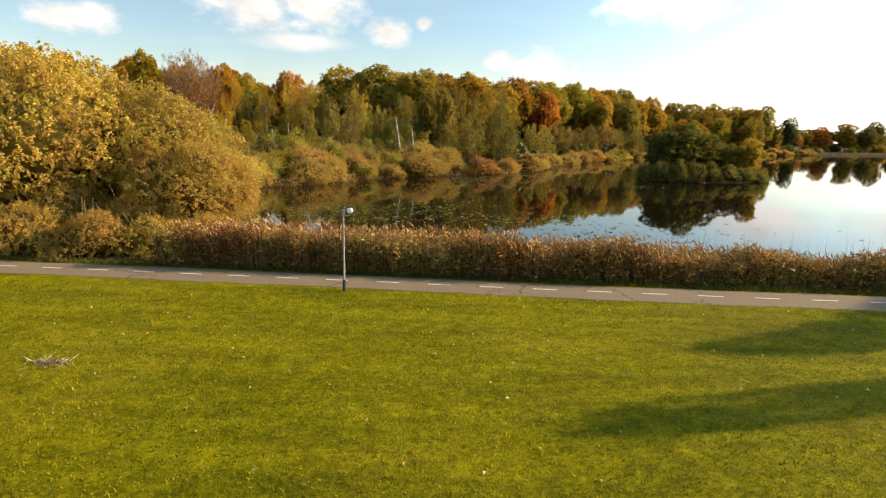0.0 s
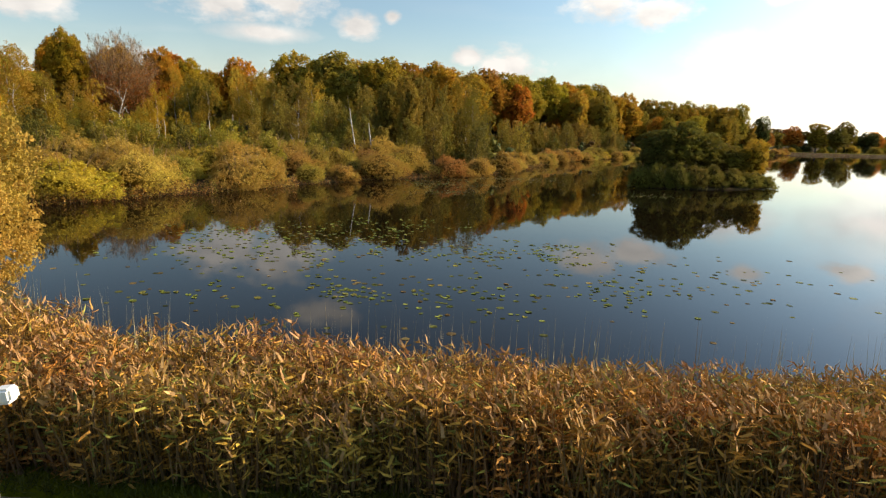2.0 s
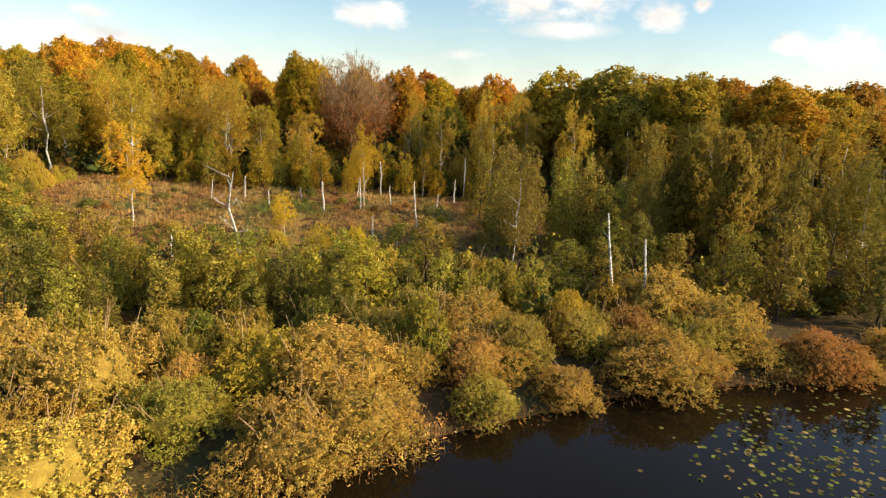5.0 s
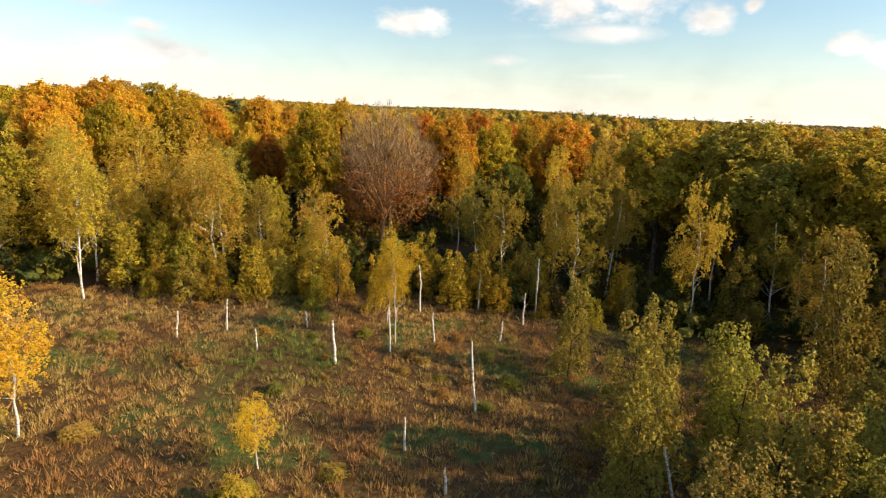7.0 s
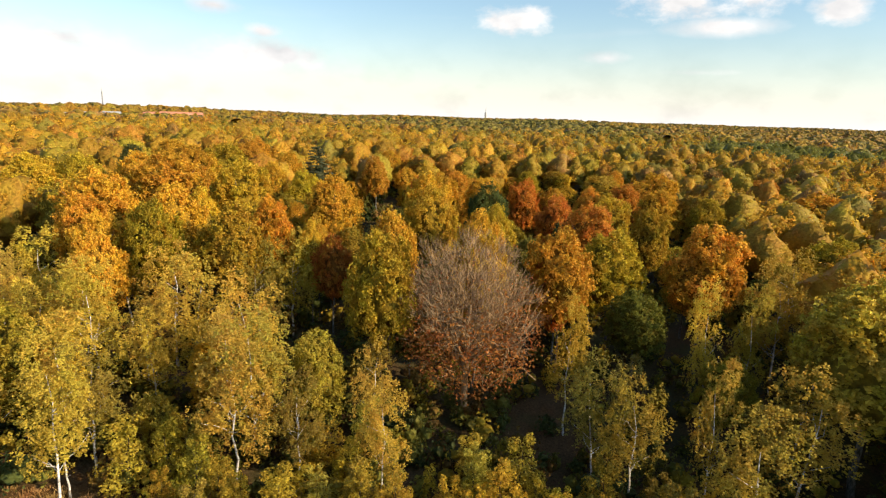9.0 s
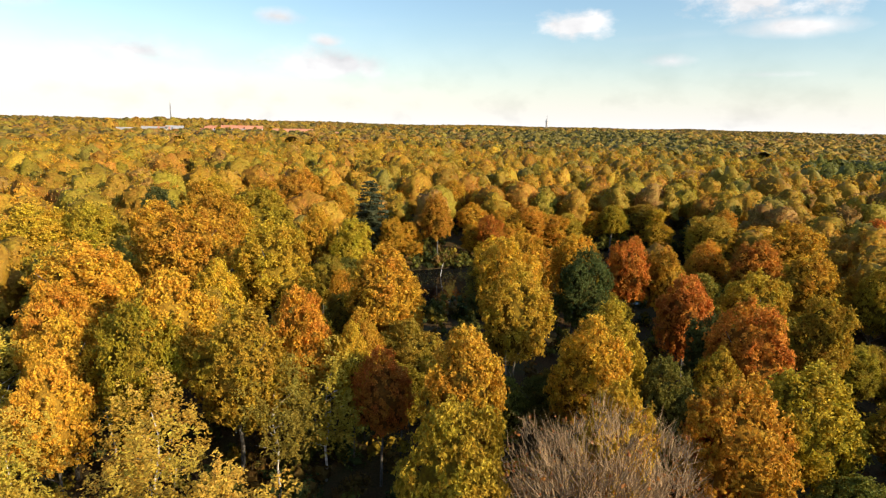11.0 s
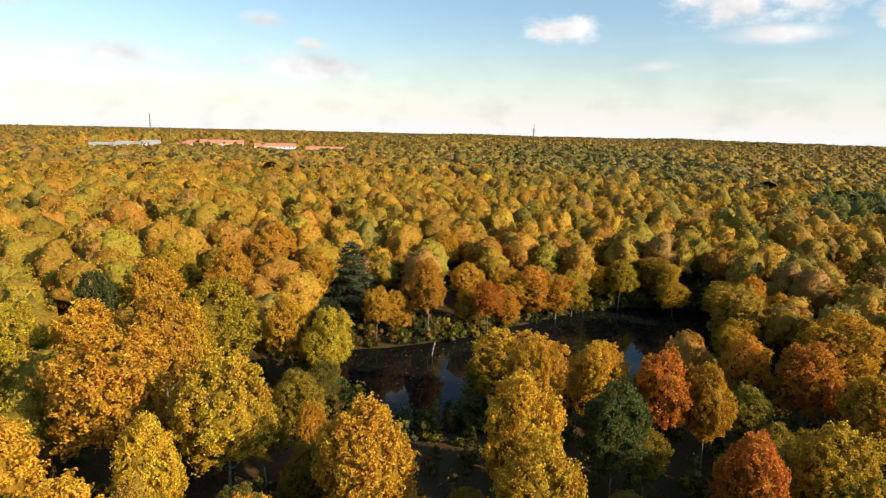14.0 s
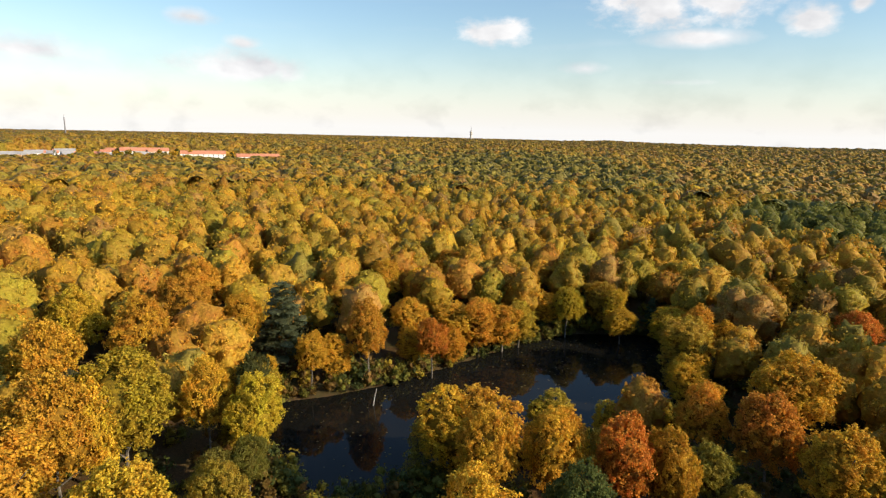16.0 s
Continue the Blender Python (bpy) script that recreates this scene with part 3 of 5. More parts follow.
def make_bare(seed, height, radius):
    """A leafless beech: a short bole, limbs fanning up into a dome of fine twigs, with a skirt of brown leaves low down."""
    r = np.random.default_rng(seed)
    out = [[], [], [], []]
    for k in range(11):
        a = k * 2.4
        tilt = r.uniform(0.25, 1.25)
        branch_out(r, (0, 0, height * r.uniform(0.2, 0.4)), (math.cos(a) * tilt, math.sin(a) * tilt, 1), height * 0.3, 0.19, 0, out, 0.10)
    bole = [(wander(r, (0, 0, -0.6), (0.3, 0.1, height * 0.6), 6, 0.1), np.linspace(0.45, 0.2, 6))]
    mid, reach = np.array((0, 0, height * 0.57)), np.array((radius, radius, height * 0.41))

    def within(paths):
        return [(p, q) for p, q in paths if np.linalg.norm((p[-1] - mid) / reach) < 1.0]

    tv, tf = tubes(bole + within(out[0]), 6)
    wv, wf = tubes(within(out[1]) + within(out[2]), 4)
    # sprays of fine twigs pointing up and out, gathered into fans at the rim of the dome
    fans, each = 420, 22
    n = fans * each
    d = unit(r.normal(size=(fans, 3)) + (0, 0, 0.4))
    lump = 0.86 + 0.16 * np.sin(d[:, :1] * 5 + 1) * np.cos(d[:, 1:2] * 6) + 0.08 * np.sin(d[:, 2:] * 9)
    root = mid + d * reach * lump * (r.uniform(0.2, 0.92, (fans, 1)) ** 0.6)
    way = np.repeat(unit(unit(root - (0, 0, height * 0.26)) + 0.12 * r.normal(size=(fans, 3))), each, 0)
    way = unit(way + 0.27 * r.normal(size=(n, 3)))
    foot = np.repeat(root, each, 0) + way * r.uniform(0, 0.8, (n, 1)) + 0.25 * r.normal(size=(n, 3))
    tip = foot + way * r.uniform(0.7, 2.0, (n, 1))
    side = unit(np.cross(way, r.normal(size=(n, 3)))) * r.uniform(0.016, 0.034, (n, 1))
    qv = np.stack([foot - side, foot + side, tip], 1).reshape(-1, 3)
    qf = np.arange(3 * n).reshape(-1, 3)
    v = np.concatenate([tv, wv, qv])
    f = np.concatenate([tf, wf + len(tv), qf + len(tv) + len(wv)])
    m = 5200
    e = unit(r.normal(size=(m, 3)) * (1, 1, 0.55) - (0, 0, 0.55))
    pos = mid + e * reach * (r.uniform(0.25, 1.03, (m, 1)) ** 0.5)
    pos += np.repeat(r.normal(size=(m // 13, 3)), 13, 0) * 0.5
    lv, lf = leaf_cards(pos, unit(r.normal(size=pos.shape)), 0.3, r)
    return mesh_from("trunk", v, f, TWIG, smooth=True), mesh_from("crown", lv, lf, LEAF)


BEECH = Kind("beech_tree", "tall beech tree with a broad autumn crown", "tree", [make_broad(s, 27, 7, 7.5, 60, 9500, 0.42, 0.21, lift=0.6) for s in range(6)], 27, 7)
EDGE = Kind("beech_tree", "beech at the forest edge, leafy down to the ground", "tree", [make_broad(s + 10, 27, 6, 0.8, 66, 8500, 0.42, 0.21, lift=0.6) for s in range(5)], 27, 6)
BIRCH = Kind("birch_tree", "slender birch with white bark and drooping yellow-green leaves", "tree", [make_birch(s + 20, 20, 3.6) for s in range(4)], 20, 3.6)
ALDER = Kind("alder_tree", "young green alder on wet ground", "tree", [make_alder(s + 40, 13, 3.2) for s in range(3)], 13, 3.2)
CONIFER = Kind("conifer_tree", "dark green conifer among autumn beeches", "tree", [make_conifer(61, 26, 7)], 26, 7)
FINE_SHRUB = Kind("willow_shrub", "feathery willow shrub with yellow-brown autumn leaves", "shrub", [make_shrub(s + 90, 4, 3.4, 9500, 0.105) for s in range(4)], 4, 3.4)
SHRUB = Kind("willow_shrub", "feathery willow shrub with yellow-brown autumn leaves", "shrub", [make_shrub(s + 80, 4, 3.4, 4600, 0.17) for s in range(6)], 4, 3.4)
BARE = Kind("bare_beech_tree", "leafless beech with fine grey-brown twigs", "tree", [make_bare(5, 29, 9)], 29, 9)
WILLOW = Kind("willow_tree", "large spreading willow with golden leaves by the path", "tree", [make_broad(s + 100, 11, 7.5, 0.6, 80, 30000, 0.17, 0.19, 0.3, BARK_DARK, 0.7, True) for s in range(2)], 11, 7.5)

ORANGE, GOLD, OLIVE = (0.58, 0.312, 0.03), (0.58, 0.36, 0.032), (0.40, 0.29, 0.03)
RUST, BROWN, GREEN, DARK = (0.52, 0.205, 0.028), (0.44, 0.24, 0.05), (0.20, 0.185, 0.03), (0.09, 0.10, 0.025)
PALE, SAGE = (0.54, 0.37, 0.05), (0.34, 0.255, 0.04)


def shade(c, amount=0.18):
    k = rng.uniform(1 - amount, 1 + amount)
    g = rng.uniform(0.9, 1.1)
    return (c[0] * k, c[1] * k * g, c[2] * k)


# ---- lie of the land ----
LAKE_Z, POND_Z = -1.4, 8.0
SHORE = [(46, 40.5), (30, 40), (16, 41.5), (2, 43), (-8, 43), (-14, 47), (-23, 58), (-38, 64), (-50, 72), (-48, 84), (-40, 92), (-33, 103), (-27, 111), (-21, 120), (-11, 133),
         (4, 146), (14, 157), (21, 168), (37, 215), (68, 262), (140, 356), (240, 418), (330, 450), (480, 380), (520, 200), (420, 60), (200, 20), (90, 34)]
POND = [(-243, 307), (-233, 321), (-225, 337), (-220, 360), (-213, 395), (-205, 413), (-189, 428), (-180, 434), (-170, 413), (-160, 388), (-153, 367), (-166, 345), (-184, 322), (-190, 303), (-200, 284), (-222, 289), (-237, 296)]
SWAMP = [(-222, 292), (-203, 289), (-190, 304), (-178, 300), (-164, 278), (-160, 260), (-176, 256), (-200, 272)]
CLEARING = [(-132, 168), (-118, 184), (-105, 192), (-84, 206), (-60, 212), (-42, 216), (-20, 214), (-12, 196), (-20, 172), (-32, 158), (-42, 143), (-60, 131), (-78, 128), (-98, 134), (-120, 150)]


def edge_distance(x, y, poly):
    """Distance to a closed outline, negative inside."""
    x, y = np.asarray(x, float), np.asarray(y, float)
    d, inside = np.full(x.shape, 1e9), np.zeros(x.shape, bool)
    for (ax, ay), (bx, by) in zip(poly, poly[1:] + poly[:1]):
        ux, uy = bx - ax, by - ay
        t = np.clip(((x - ax) * ux + (y - ay) * uy) / (ux * ux + uy * uy), 0, 1)
        d = np.minimum(d, np.hypot(x - ax - t * ux, y - ay - t * uy))
        cross = (ay > y) != (by > y)
        inside ^= cross & (x < (bx - ax) * (y - ay) / (by - ay + 1e-12) + ax)
    return np.where(inside, -d, d)


def waves(x, y, k, seed):
    return np.sin(x * k + seed) * np.cos(y * k * 1.13 + seed * 2.1) + 0.5 * np.sin(x * k * 2.3 + y * k * 1.7 + seed * 3)


def hills(x, y):
    s = np.maximum(0, -np.asarray(x) * 0.8 + (np.asarray(y) - 150) * 0.35 - 40)
    z = np.interp(s, (0, 20, 70, 130, 170, 350, 450, 756, 1500, 2500, 4000), (0, 0.4, 4, 7.5, 10, 18, 20, 28, 27, 16, -6))
    z = z + np.clip(s / 400, 0, 1) * 2.5 * waves(x, y, 0.006, 1.3)
    z = z + 8 * np.exp(-((np.asarray(x) + 975) ** 2 + (np.asarray(y) - 630) ** 2) / (2 * 110.0 ** 2))
    far = np.hypot(x, y)
    return np.where(far > 2600, np.minimum(z, np.interp(far, (2600, 5200), (16, -12))), z)


def island_shape(x, y):
    return np.hypot((x - 53) / 15.5, (y - 139.5 - (x - 53) * 0.2) / 7.0)


def ground_height(x, y):
    x, y = np.asarray(x, float), np.asarray(y, float)
    z = hills(x, y)
    lake = edge_distance(x, y, SHORE)
    bank = np.interp(lake, (-9, -1.5, 0, 2.2, 6), (-3.4, -1.9, LAKE_Z - 0.05, -0.7, 0))
    z = np.where(lake < 6, np.where(lake < 0, bank, np.minimum(z, z + bank)), z)
    z = np.where(island_shape(x, y) < 1.35, np.maximum(z, np.interp(island_shape(x, y), (0.5, 1.0, 1.35), (-0.6, LAKE_Z - 0.02, -3.0))), z)
    pond = edge_distance(x, y, POND)
    z = np.where(pond < 14, np.interp(pond, (-8, 0, 3, 14), (0, 1, 1, 0)) * 0 + np.where(pond < 0, np.maximum(POND_Z - 1.8, POND_Z + pond * 0.35), POND_Z - 0.15 + np.clip((pond - 3) / 11, 0, 1) * (np.maximum(z, POND_Z + 0.6) - POND_Z + 0.15)), z)
    return z


def build_ground():
    """One sheet: fine near the way, coarse to the horizon."""
    def axis(lo, hi, step, far):
        near = np.arange(lo, hi + 0.1, step)
        grow = []
        a, s = 0.0, step
        while a < far:
            s *= 1.16
            a += s
            grow.append(a)
        grow = np.array(grow)
        return np.concatenate([lo - grow[::-1], near, hi + grow])
    xs, ys = axis(-280, 100, 2.5, 4700), axis(-30, 460, 2.5, 4600)
    X, Y = np.meshgrid(xs, ys, indexing="ij")
    Z = ground_height(X, Y)
    n, m = X.shape
    i, j = np.meshgrid(np.arange(n - 1), np.arange(m - 1), indexing="ij")
    p = i * m + j
    f = np.stack([p, p + m, p + m + 1, p + 1], -1).reshape(-1, 4)
    me = mesh_from("ground", np.stack([X, Y, Z], -1), f, SOIL, smooth=True)
    me.materials.append(LAWN)
    me.materials.append(HEATH)
    cx = (X[:-1, :-1] + X[1:, 1:]).ravel() / 2
    cy = (Y[:-1, :-1] + Y[1:, 1:]).ravel() / 2
    slot = np.zeros(len(f), np.int32)
    slot[(cy < 36.5) & (cx > -300)] = 1
    slot[(edge_distance(cx, cy, CLEARING) < 5)] = 2
    slot[(cx > 250) & (cy > 455) & (cy < 480) & (cx < 700)] = 1
    me.polygons.foreach_set("material_index", slot)
    return tagged(new("ground", me), "rolling ground of lawn, swamp meadow and leaf-strewn forest floor", "ground", kind="structure")


build_ground()


def sheet(name, poly, z, material, label):
    bm = bmesh.new()
    face = bm.faces.new([bm.verts.new((x, y, z)) for x, y in poly])
    bmesh.ops.triangulate(bm, faces=[face])
    return tagged(new(name, bm_mesh(name, bm, material)), label, "water", kind="structure")


def grown(poly, by):
    cx, cy = sum(p[0] for p in poly) / len(poly), sum(p[1] for p in poly) / len(poly)
    return [(x + (x - cx) / math.hypot(x - cx, y - cy) * by, y + (y - cy) / math.hypot(x - cx, y - cy) * by) for x, y in poly]


sheet("water_lake", grown(SHORE, 1.2), LAKE_Z, WATER, "still dark lake water mirroring trees and clouds")
sheet("water_pond", grown(POND, 5.5), POND_Z, POND_WATER, "small dark forest pond among autumn trees")


# ---- path ----
def path_y(x):
    return 33.95 - 0.085 * (x + 4) + 0.0011 * (x + 4) ** 2 if x > -4 else 33.95 - 0.062 * (x + 4)


def build_path():
    bm = bmesh.new()
    rows = []
    r = np.random.default_rng(3)
    for x in np.arange(-70, 70.1, 1.0):
        yc = path_y(min(x, 35))
        a, b = r.normal() * 0.05, r.normal() * 0.05
        rows.append([bm.verts.new((x, yc + o, zz)) for o, zz in ((-1.36 + a, -0.05), (-1.33 + a, 0.012), (-0.6, 0.055), (0.6, 0.055), (1.33 + b, 0.012), (1.36 + b, -0.05))])
    for p, q in zip(rows, rows[1:]):
        for k in range(5):
            bm.faces.new((p[k], q[k], q[k + 1], p[k + 1]))
    tagged(new("path", bm_mesh("path", bm, ASPHALT)), "worn grey-brown asphalt cycle path with fine cracks", "path", kind="structure")
    path = bpy.data.objects["path"]
    bm = bmesh.new()
    vs = [bm.verts.new(c) for c in ((-0.6, -0.055, 0), (-0.2, -0.06, 0), (0.3, -0.052, 0), (0.6, -0.058, 0), (0.6, 0.05, 0), (0.1, 0.058, 0), (-0.35, 0.052, 0), (-0.6, 0.056, 0))]
    top = bm.faces.new(vs)
    ex = bmesh.ops.extrude_face_region(bm, geom=[top])
    for v in ex["geom"]:
        if isinstance(v, bmesh.types.BMVert):
            v.co.z += 0.004
    me = bm_mesh("dash", bm, ROAD_PAINT)
    for k in range(-14, 15):
        x = 0.0 + k * 2.69
        d = part("lane_dash", me, path)
        a = math.atan2(path_y(x + 0.5) - path_y(x - 0.5), 1)
        d.matrix_basis = pose(x, path_y(x) + 0.02, 0.0555, 0, 0, math.degrees(a))


build_path()


# ---- street lamp ----
def lathe(profile, sides=20):
    bm = bmesh.new()
    rings = [[bm.verts.new((r * math.cos(k / sides * 6.2832), r * math.sin(k / sides * 6.2832), z)) for k in range(sides)] for z, r in profile]
    for a, b in zip(rings, rings[1:]):
        for k in range(sides):
            bm.faces.new((a[k], a[(k + 1) % sides], b[(k + 1) % sides], b[k]))
    bm.faces.new(rings[0][::-1])
    bm.faces.new(rings[-1])
    for f in bm.faces:
        f.smooth = True
    return bm


def build_lamp():
    lamp = new("street_lamp")
    lamp.location = (-4.6, 32.1, 0)
    tagged(lamp, "grey steel street lamp with white head beside the path", "street lamp")
    part("pole", bm_mesh("pole", lathe([(0.55, 0.068), (0.6, 0.062), (0.64, 0.052), (3.6, 0.044), (3.96, 0.043), (3.98, 0.025)]), POLE_GREY), lamp)
    part("pole_foot", bm_mesh("pole_foot", lathe([(-0.4, 0.1), (0.0, 0.1), (0.04, 0.088), (0.5, 0.083), (0.6, 0.06), (0.62, 0.05)]), POLE_DARK), lamp, "dark rusty pole foot")
    def box(name, size, at, material, label="", tilt=0.0, soft=0.02):
        bm = bmesh.new()
        bmesh.ops.create_cube(bm, size=1)
        bmesh.ops.scale(bm, vec=size, verts=bm.verts)
        bmesh.ops.bevel(bm, geom=bm.edges[:], offset=soft, segments=3, affect="EDGES")
        bmesh.ops.rotate(bm, cent=(0, 0, 0), matrix=Matrix.Rotation(tilt, 3, "Y"), verts=bm.verts)
        bmesh.ops.translate(bm, vec=at, verts=bm.verts)
        return part(name, bm_mesh(name, bm, material), lamp, label)

    box("bracket", (0.14, 0.12, 0.3), (0.0, 0, 3.9), POLE_GREY)
    box("arm", (0.24, 0.05, 0.05), (0.14, 0, 3.98), POLE_GREY, "", -0.12, 0.008)
    box("lamp_housing", (0.26, 0.24, 0.2), (0.33, 0, 4.0), LAMP_WHITE, "white box-shaped lamp head", -0.12, 0.035)
    box("lamp_cover", (0.2, 0.18, 0.04), (0.32, 0, 3.885), LAMP_GLASS, "milky lamp cover", -0.12, 0.012)


build_lamp()


# ---- reeds, grass, pads ----
def blades(base, tip, width, r, bend=0.25):
    """Thin bent blades of two triangles and a tip triangle."""
    n = len(base)
    side = unit(np.cross(tip - base, unit(r.normal(size=(n, 3))))) * np.asarray(width).reshape(-1, 1)
    mid = base * 0.45 + tip * 0.55 + r.normal(size=(n, 3)) * bend * (1, 1, 0.2)
    v = np.stack([base - side, base + side, mid + side * 0.8, mid - side * 0.8, tip], 1)
    f = np.arange(n)[:, None] * 5
    return v.reshape(-1, 3), np.concatenate([f + (0, 1, 2), f + (0, 2, 3), f + (3, 2, 4)], 1).reshape(-1, 3)


def reed_bed(name, xy, height, label, seed, tone=(1, 1, 1), density=1.0):
    """Reeds on the given feet: stems, hanging leaves and plumes."""
    r = np.random.default_rng(seed)
    n = len(xy)
    z = np.minimum(ground_height(xy[:, 0], xy[:, 1]), 0)
    h = np.broadcast_to(height, n) * r.uniform(0.66, 1.12, n) * (1 + 0.16 * waves(xy[:, 0], xy[:, 1], 0.9, 2.0) + 0.12 * waves(xy[:, 0], xy[:, 1], 0.33, 6.0))
    foot = np.c_[xy, z - 0.1]
    top = foot + np.c_[r.normal(size=(n, 2)) * 0.2 + (-0.12, 0.03), h]
    vs, fs, ts, base = [], [], [], 0

    def put(v, f, colours, per):
        nonlocal base
        vs.append(v)
        fs.append(f + base)
        ts.append(np.repeat(colours, per, 0))
        base += len(v)

    patch = np.clip(0.5 + 0.45 * waves(xy[:, 0], xy[:, 1], 0.35, 5.0), 0, 1)[:, None]
    straw = np.array((0.45, 0.27, 0.05)) * (1 - patch) + np.array((0.37, 0.15, 0.032)) * patch
    straw = straw * r.uniform(0.6, 1.35, (n, 1)) * tone
    olive = np.array((0.27, 0.25, 0.05)) * r.uniform(0.7, 1.3, (n, 1)) * tone
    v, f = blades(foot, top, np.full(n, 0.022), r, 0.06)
    # stems coloured dark, for the shade low in the bed
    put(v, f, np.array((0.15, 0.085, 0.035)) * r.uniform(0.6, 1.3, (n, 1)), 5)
    for k in range(6):
        u = r.uniform(0.05, 1.0, (n, 1))
        p = foot * (1 - u) + top * u
        a = r.uniform(0, 6.283, n)
        reach = r.uniform(0.16, 0.42, (n, 1))
        q = p + np.c_[np.cos(a), np.sin(a), r.uniform(-0.4, 1.0, n)] * reach
        v, f = blades(p, q, r.uniform(0.016, 0.036, n), r, 0.06)
        green = (r.uniform(size=(n, 1)) < 0.2)
        put(v, f, np.where(green, olive, straw), 5)
    pick = r.uniform(size=n) < 0.5
    p = top[pick]
    m = len(p)
    q = p + np.c_[r.normal(size=(m, 2)) * 0.1 - (0.06, 0), r.uniform(0.08, 0.26, m)]
    v, f = blades(p - (0, 0, 0.08), q, r.uniform(0.02, 0.045, m), r, 0.04)
    put(v, f, (np.array((0.40, 0.22, 0.09)) * tone) * r.uniform(0.7, 1.25, (m, 1)), 5)
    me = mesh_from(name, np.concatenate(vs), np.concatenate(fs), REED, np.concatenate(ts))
    return tagged(new(name, me), label, "reeds", kind="stuff")


def near_reeds():
    r = np.random.default_rng(21)
    x = np.r_[r.uniform(-30, 40, 32000), r.uniform(-26, 34, 9000)]
    y = np.r_[r.uniform(35, 47, 32000), r.uniform(35.6, 37.6, 9000)]
    front = np.array([path_y(min(v, 35)) for v in x]) + 2.0 + 0.35 * waves(x, y, 1.1, 0.4)
    lake = edge_distance(x, y, SHORE)
    keep = (y > front) & (x > -15.5 + 1.5 * waves(x, y, 0.8, 1.0)) & (lake > -1.6 + 0.5 * waves(x, y, 0.7, 3)) & (lake < 14)
    reed_bed("reed_bed", np.c_[x, y][keep], np.interp(x[keep], (-12, 8, 20), (2.3, 1.9, 1.75)), "dense rust and straw coloured reed bed between path and lake", 22)
    # thin old stems standing out along the water
    m = 420
    x = r.uniform(-16, 34, m)
    y = np.interp(x, (-16, -8, 2, 16, 30, 46), (47.2, 42.6, 42.6, 41.1, 39.8, 40)) + r.normal(size=m) * 0.5
    foot = np.c_[x, y, np.full(m, LAKE_Z - 0.1)]
    v, f = blades(foot, foot + np.c_[r.normal(size=(m, 2)) * 0.12, r.uniform(2.9, 4.1, m)], np.full(m, 0.011), r, 0.05)
    tagged(new("reed_stems", mesh_from("reed_stems", v, f, REED, np.repeat(np.array((0.36, 0.31, 0.18)) * r.uniform(0.6, 1.2, (m, 1)), 5, 0))), "tall thin grey reed stems at the water's edge", "reeds", kind="stuff")


near_reeds()


def verge():
    """Rough grass strip between path and reeds."""
    r = np.random.default_rng(31)
    n = 9000
    x = r.uniform(-36, 40, n)
    y = np.array([path_y(min(v, 35)) for v in x]) + 1.45 + np.abs(r.normal(size=n)) * 0.5
    foot = np.c_[x, y, np.full(n, -0.03)]
    tip = foot + np.c_[r.normal(size=(n, 2)) * 0.13, r.uniform(0.12, 0.4, n)]
    v, f = blades(foot, tip, np.full(n, 0.012), r, 0.05)
    c = np.array((0.085, 0.08, 0.012)) * r.uniform(0.6, 1.4, (n, 1))
    tagged(new("verge_grass", mesh_from("verge_grass", v, f, LEAF_MESH, np.repeat(c, 5, 0))), "rough green verge grass along the path", "grass", kind="stuff")


verge()


def lawn_tufts():
    r = np.random.default_rng(33)
    n = 90000
    y = 32.4 - 25 * r.uniform(size=n) ** 0.9
    x = r.uniform(-1, 1, n) * (10 + (y - 4) * 0.75) + 1
    ok = y < np.array([path_y(min(max(v, -70), 35)) for v in x]) - 1.38
    x, y = x[ok], y[ok]
    n = len(x)
    foot = np.c_[x, y, np.full(n, 0.0)]
    tip = foot + np.c_[r.normal(size=(n, 2)) * 0.04, r.uniform(0.04, 0.12, n) * (0.7 + 0.5 * np.clip(waves(x, y, 3.1, 4.0), 0, 1))]
    side = unit(r.normal(size=(n, 3)) * (1, 1, 0)) * r.uniform(0.009, 0.024, (n, 1))
    v = np.stack([foot - side, foot + side, tip], 1).reshape(-1, 3)
    f = np.arange(3 * n).reshape(-1, 3)
    g = np.clip(0.5 + 0.5 * waves(x, y, 0.5, 1.0), 0, 1)[:, None]
    c = (np.array((0.152, 0.145, 0.004)) * (1 - g) + np.array((0.27, 0.205, 0.006)) * g) * r.uniform(0.75, 1.35, (n, 1))
    tagged(new("lawn_blades", mesh_from("lawn_blades", v, f, LEAF_MESH, np.repeat(c, 3, 0))), "short mown green lawn with yellowish patches", "grass", kind="stuff")
    m = 420
    y = 32 - 24 * r.uniform(size=m)
    x = r.uniform(-1, 1, m) * (9 + (y - 4) * 0.7) - 3
    v, f = leaf_cards(np.c_[x, y, np.full(m, 0.05)], unit(r.normal(size=(m, 3)) * 0.3 + (0, 0, 1)), 0.09, r)
    c = np.where(r.uniform(size=(m, 1)) < 0.4, (0.6, 0.5, 0.3), (0.4, 0.26, 0.06)) * r.uniform(0.6, 1.3, (m, 1))
    tagged(new("fallen_leaves", mesh_from("fallen_leaves", v, f, LEAF_MESH, np.repeat(c, 4, 0))), "scattered dry fallen leaves on the lawn", "leaves", kind="stuff")


lawn_tufts()


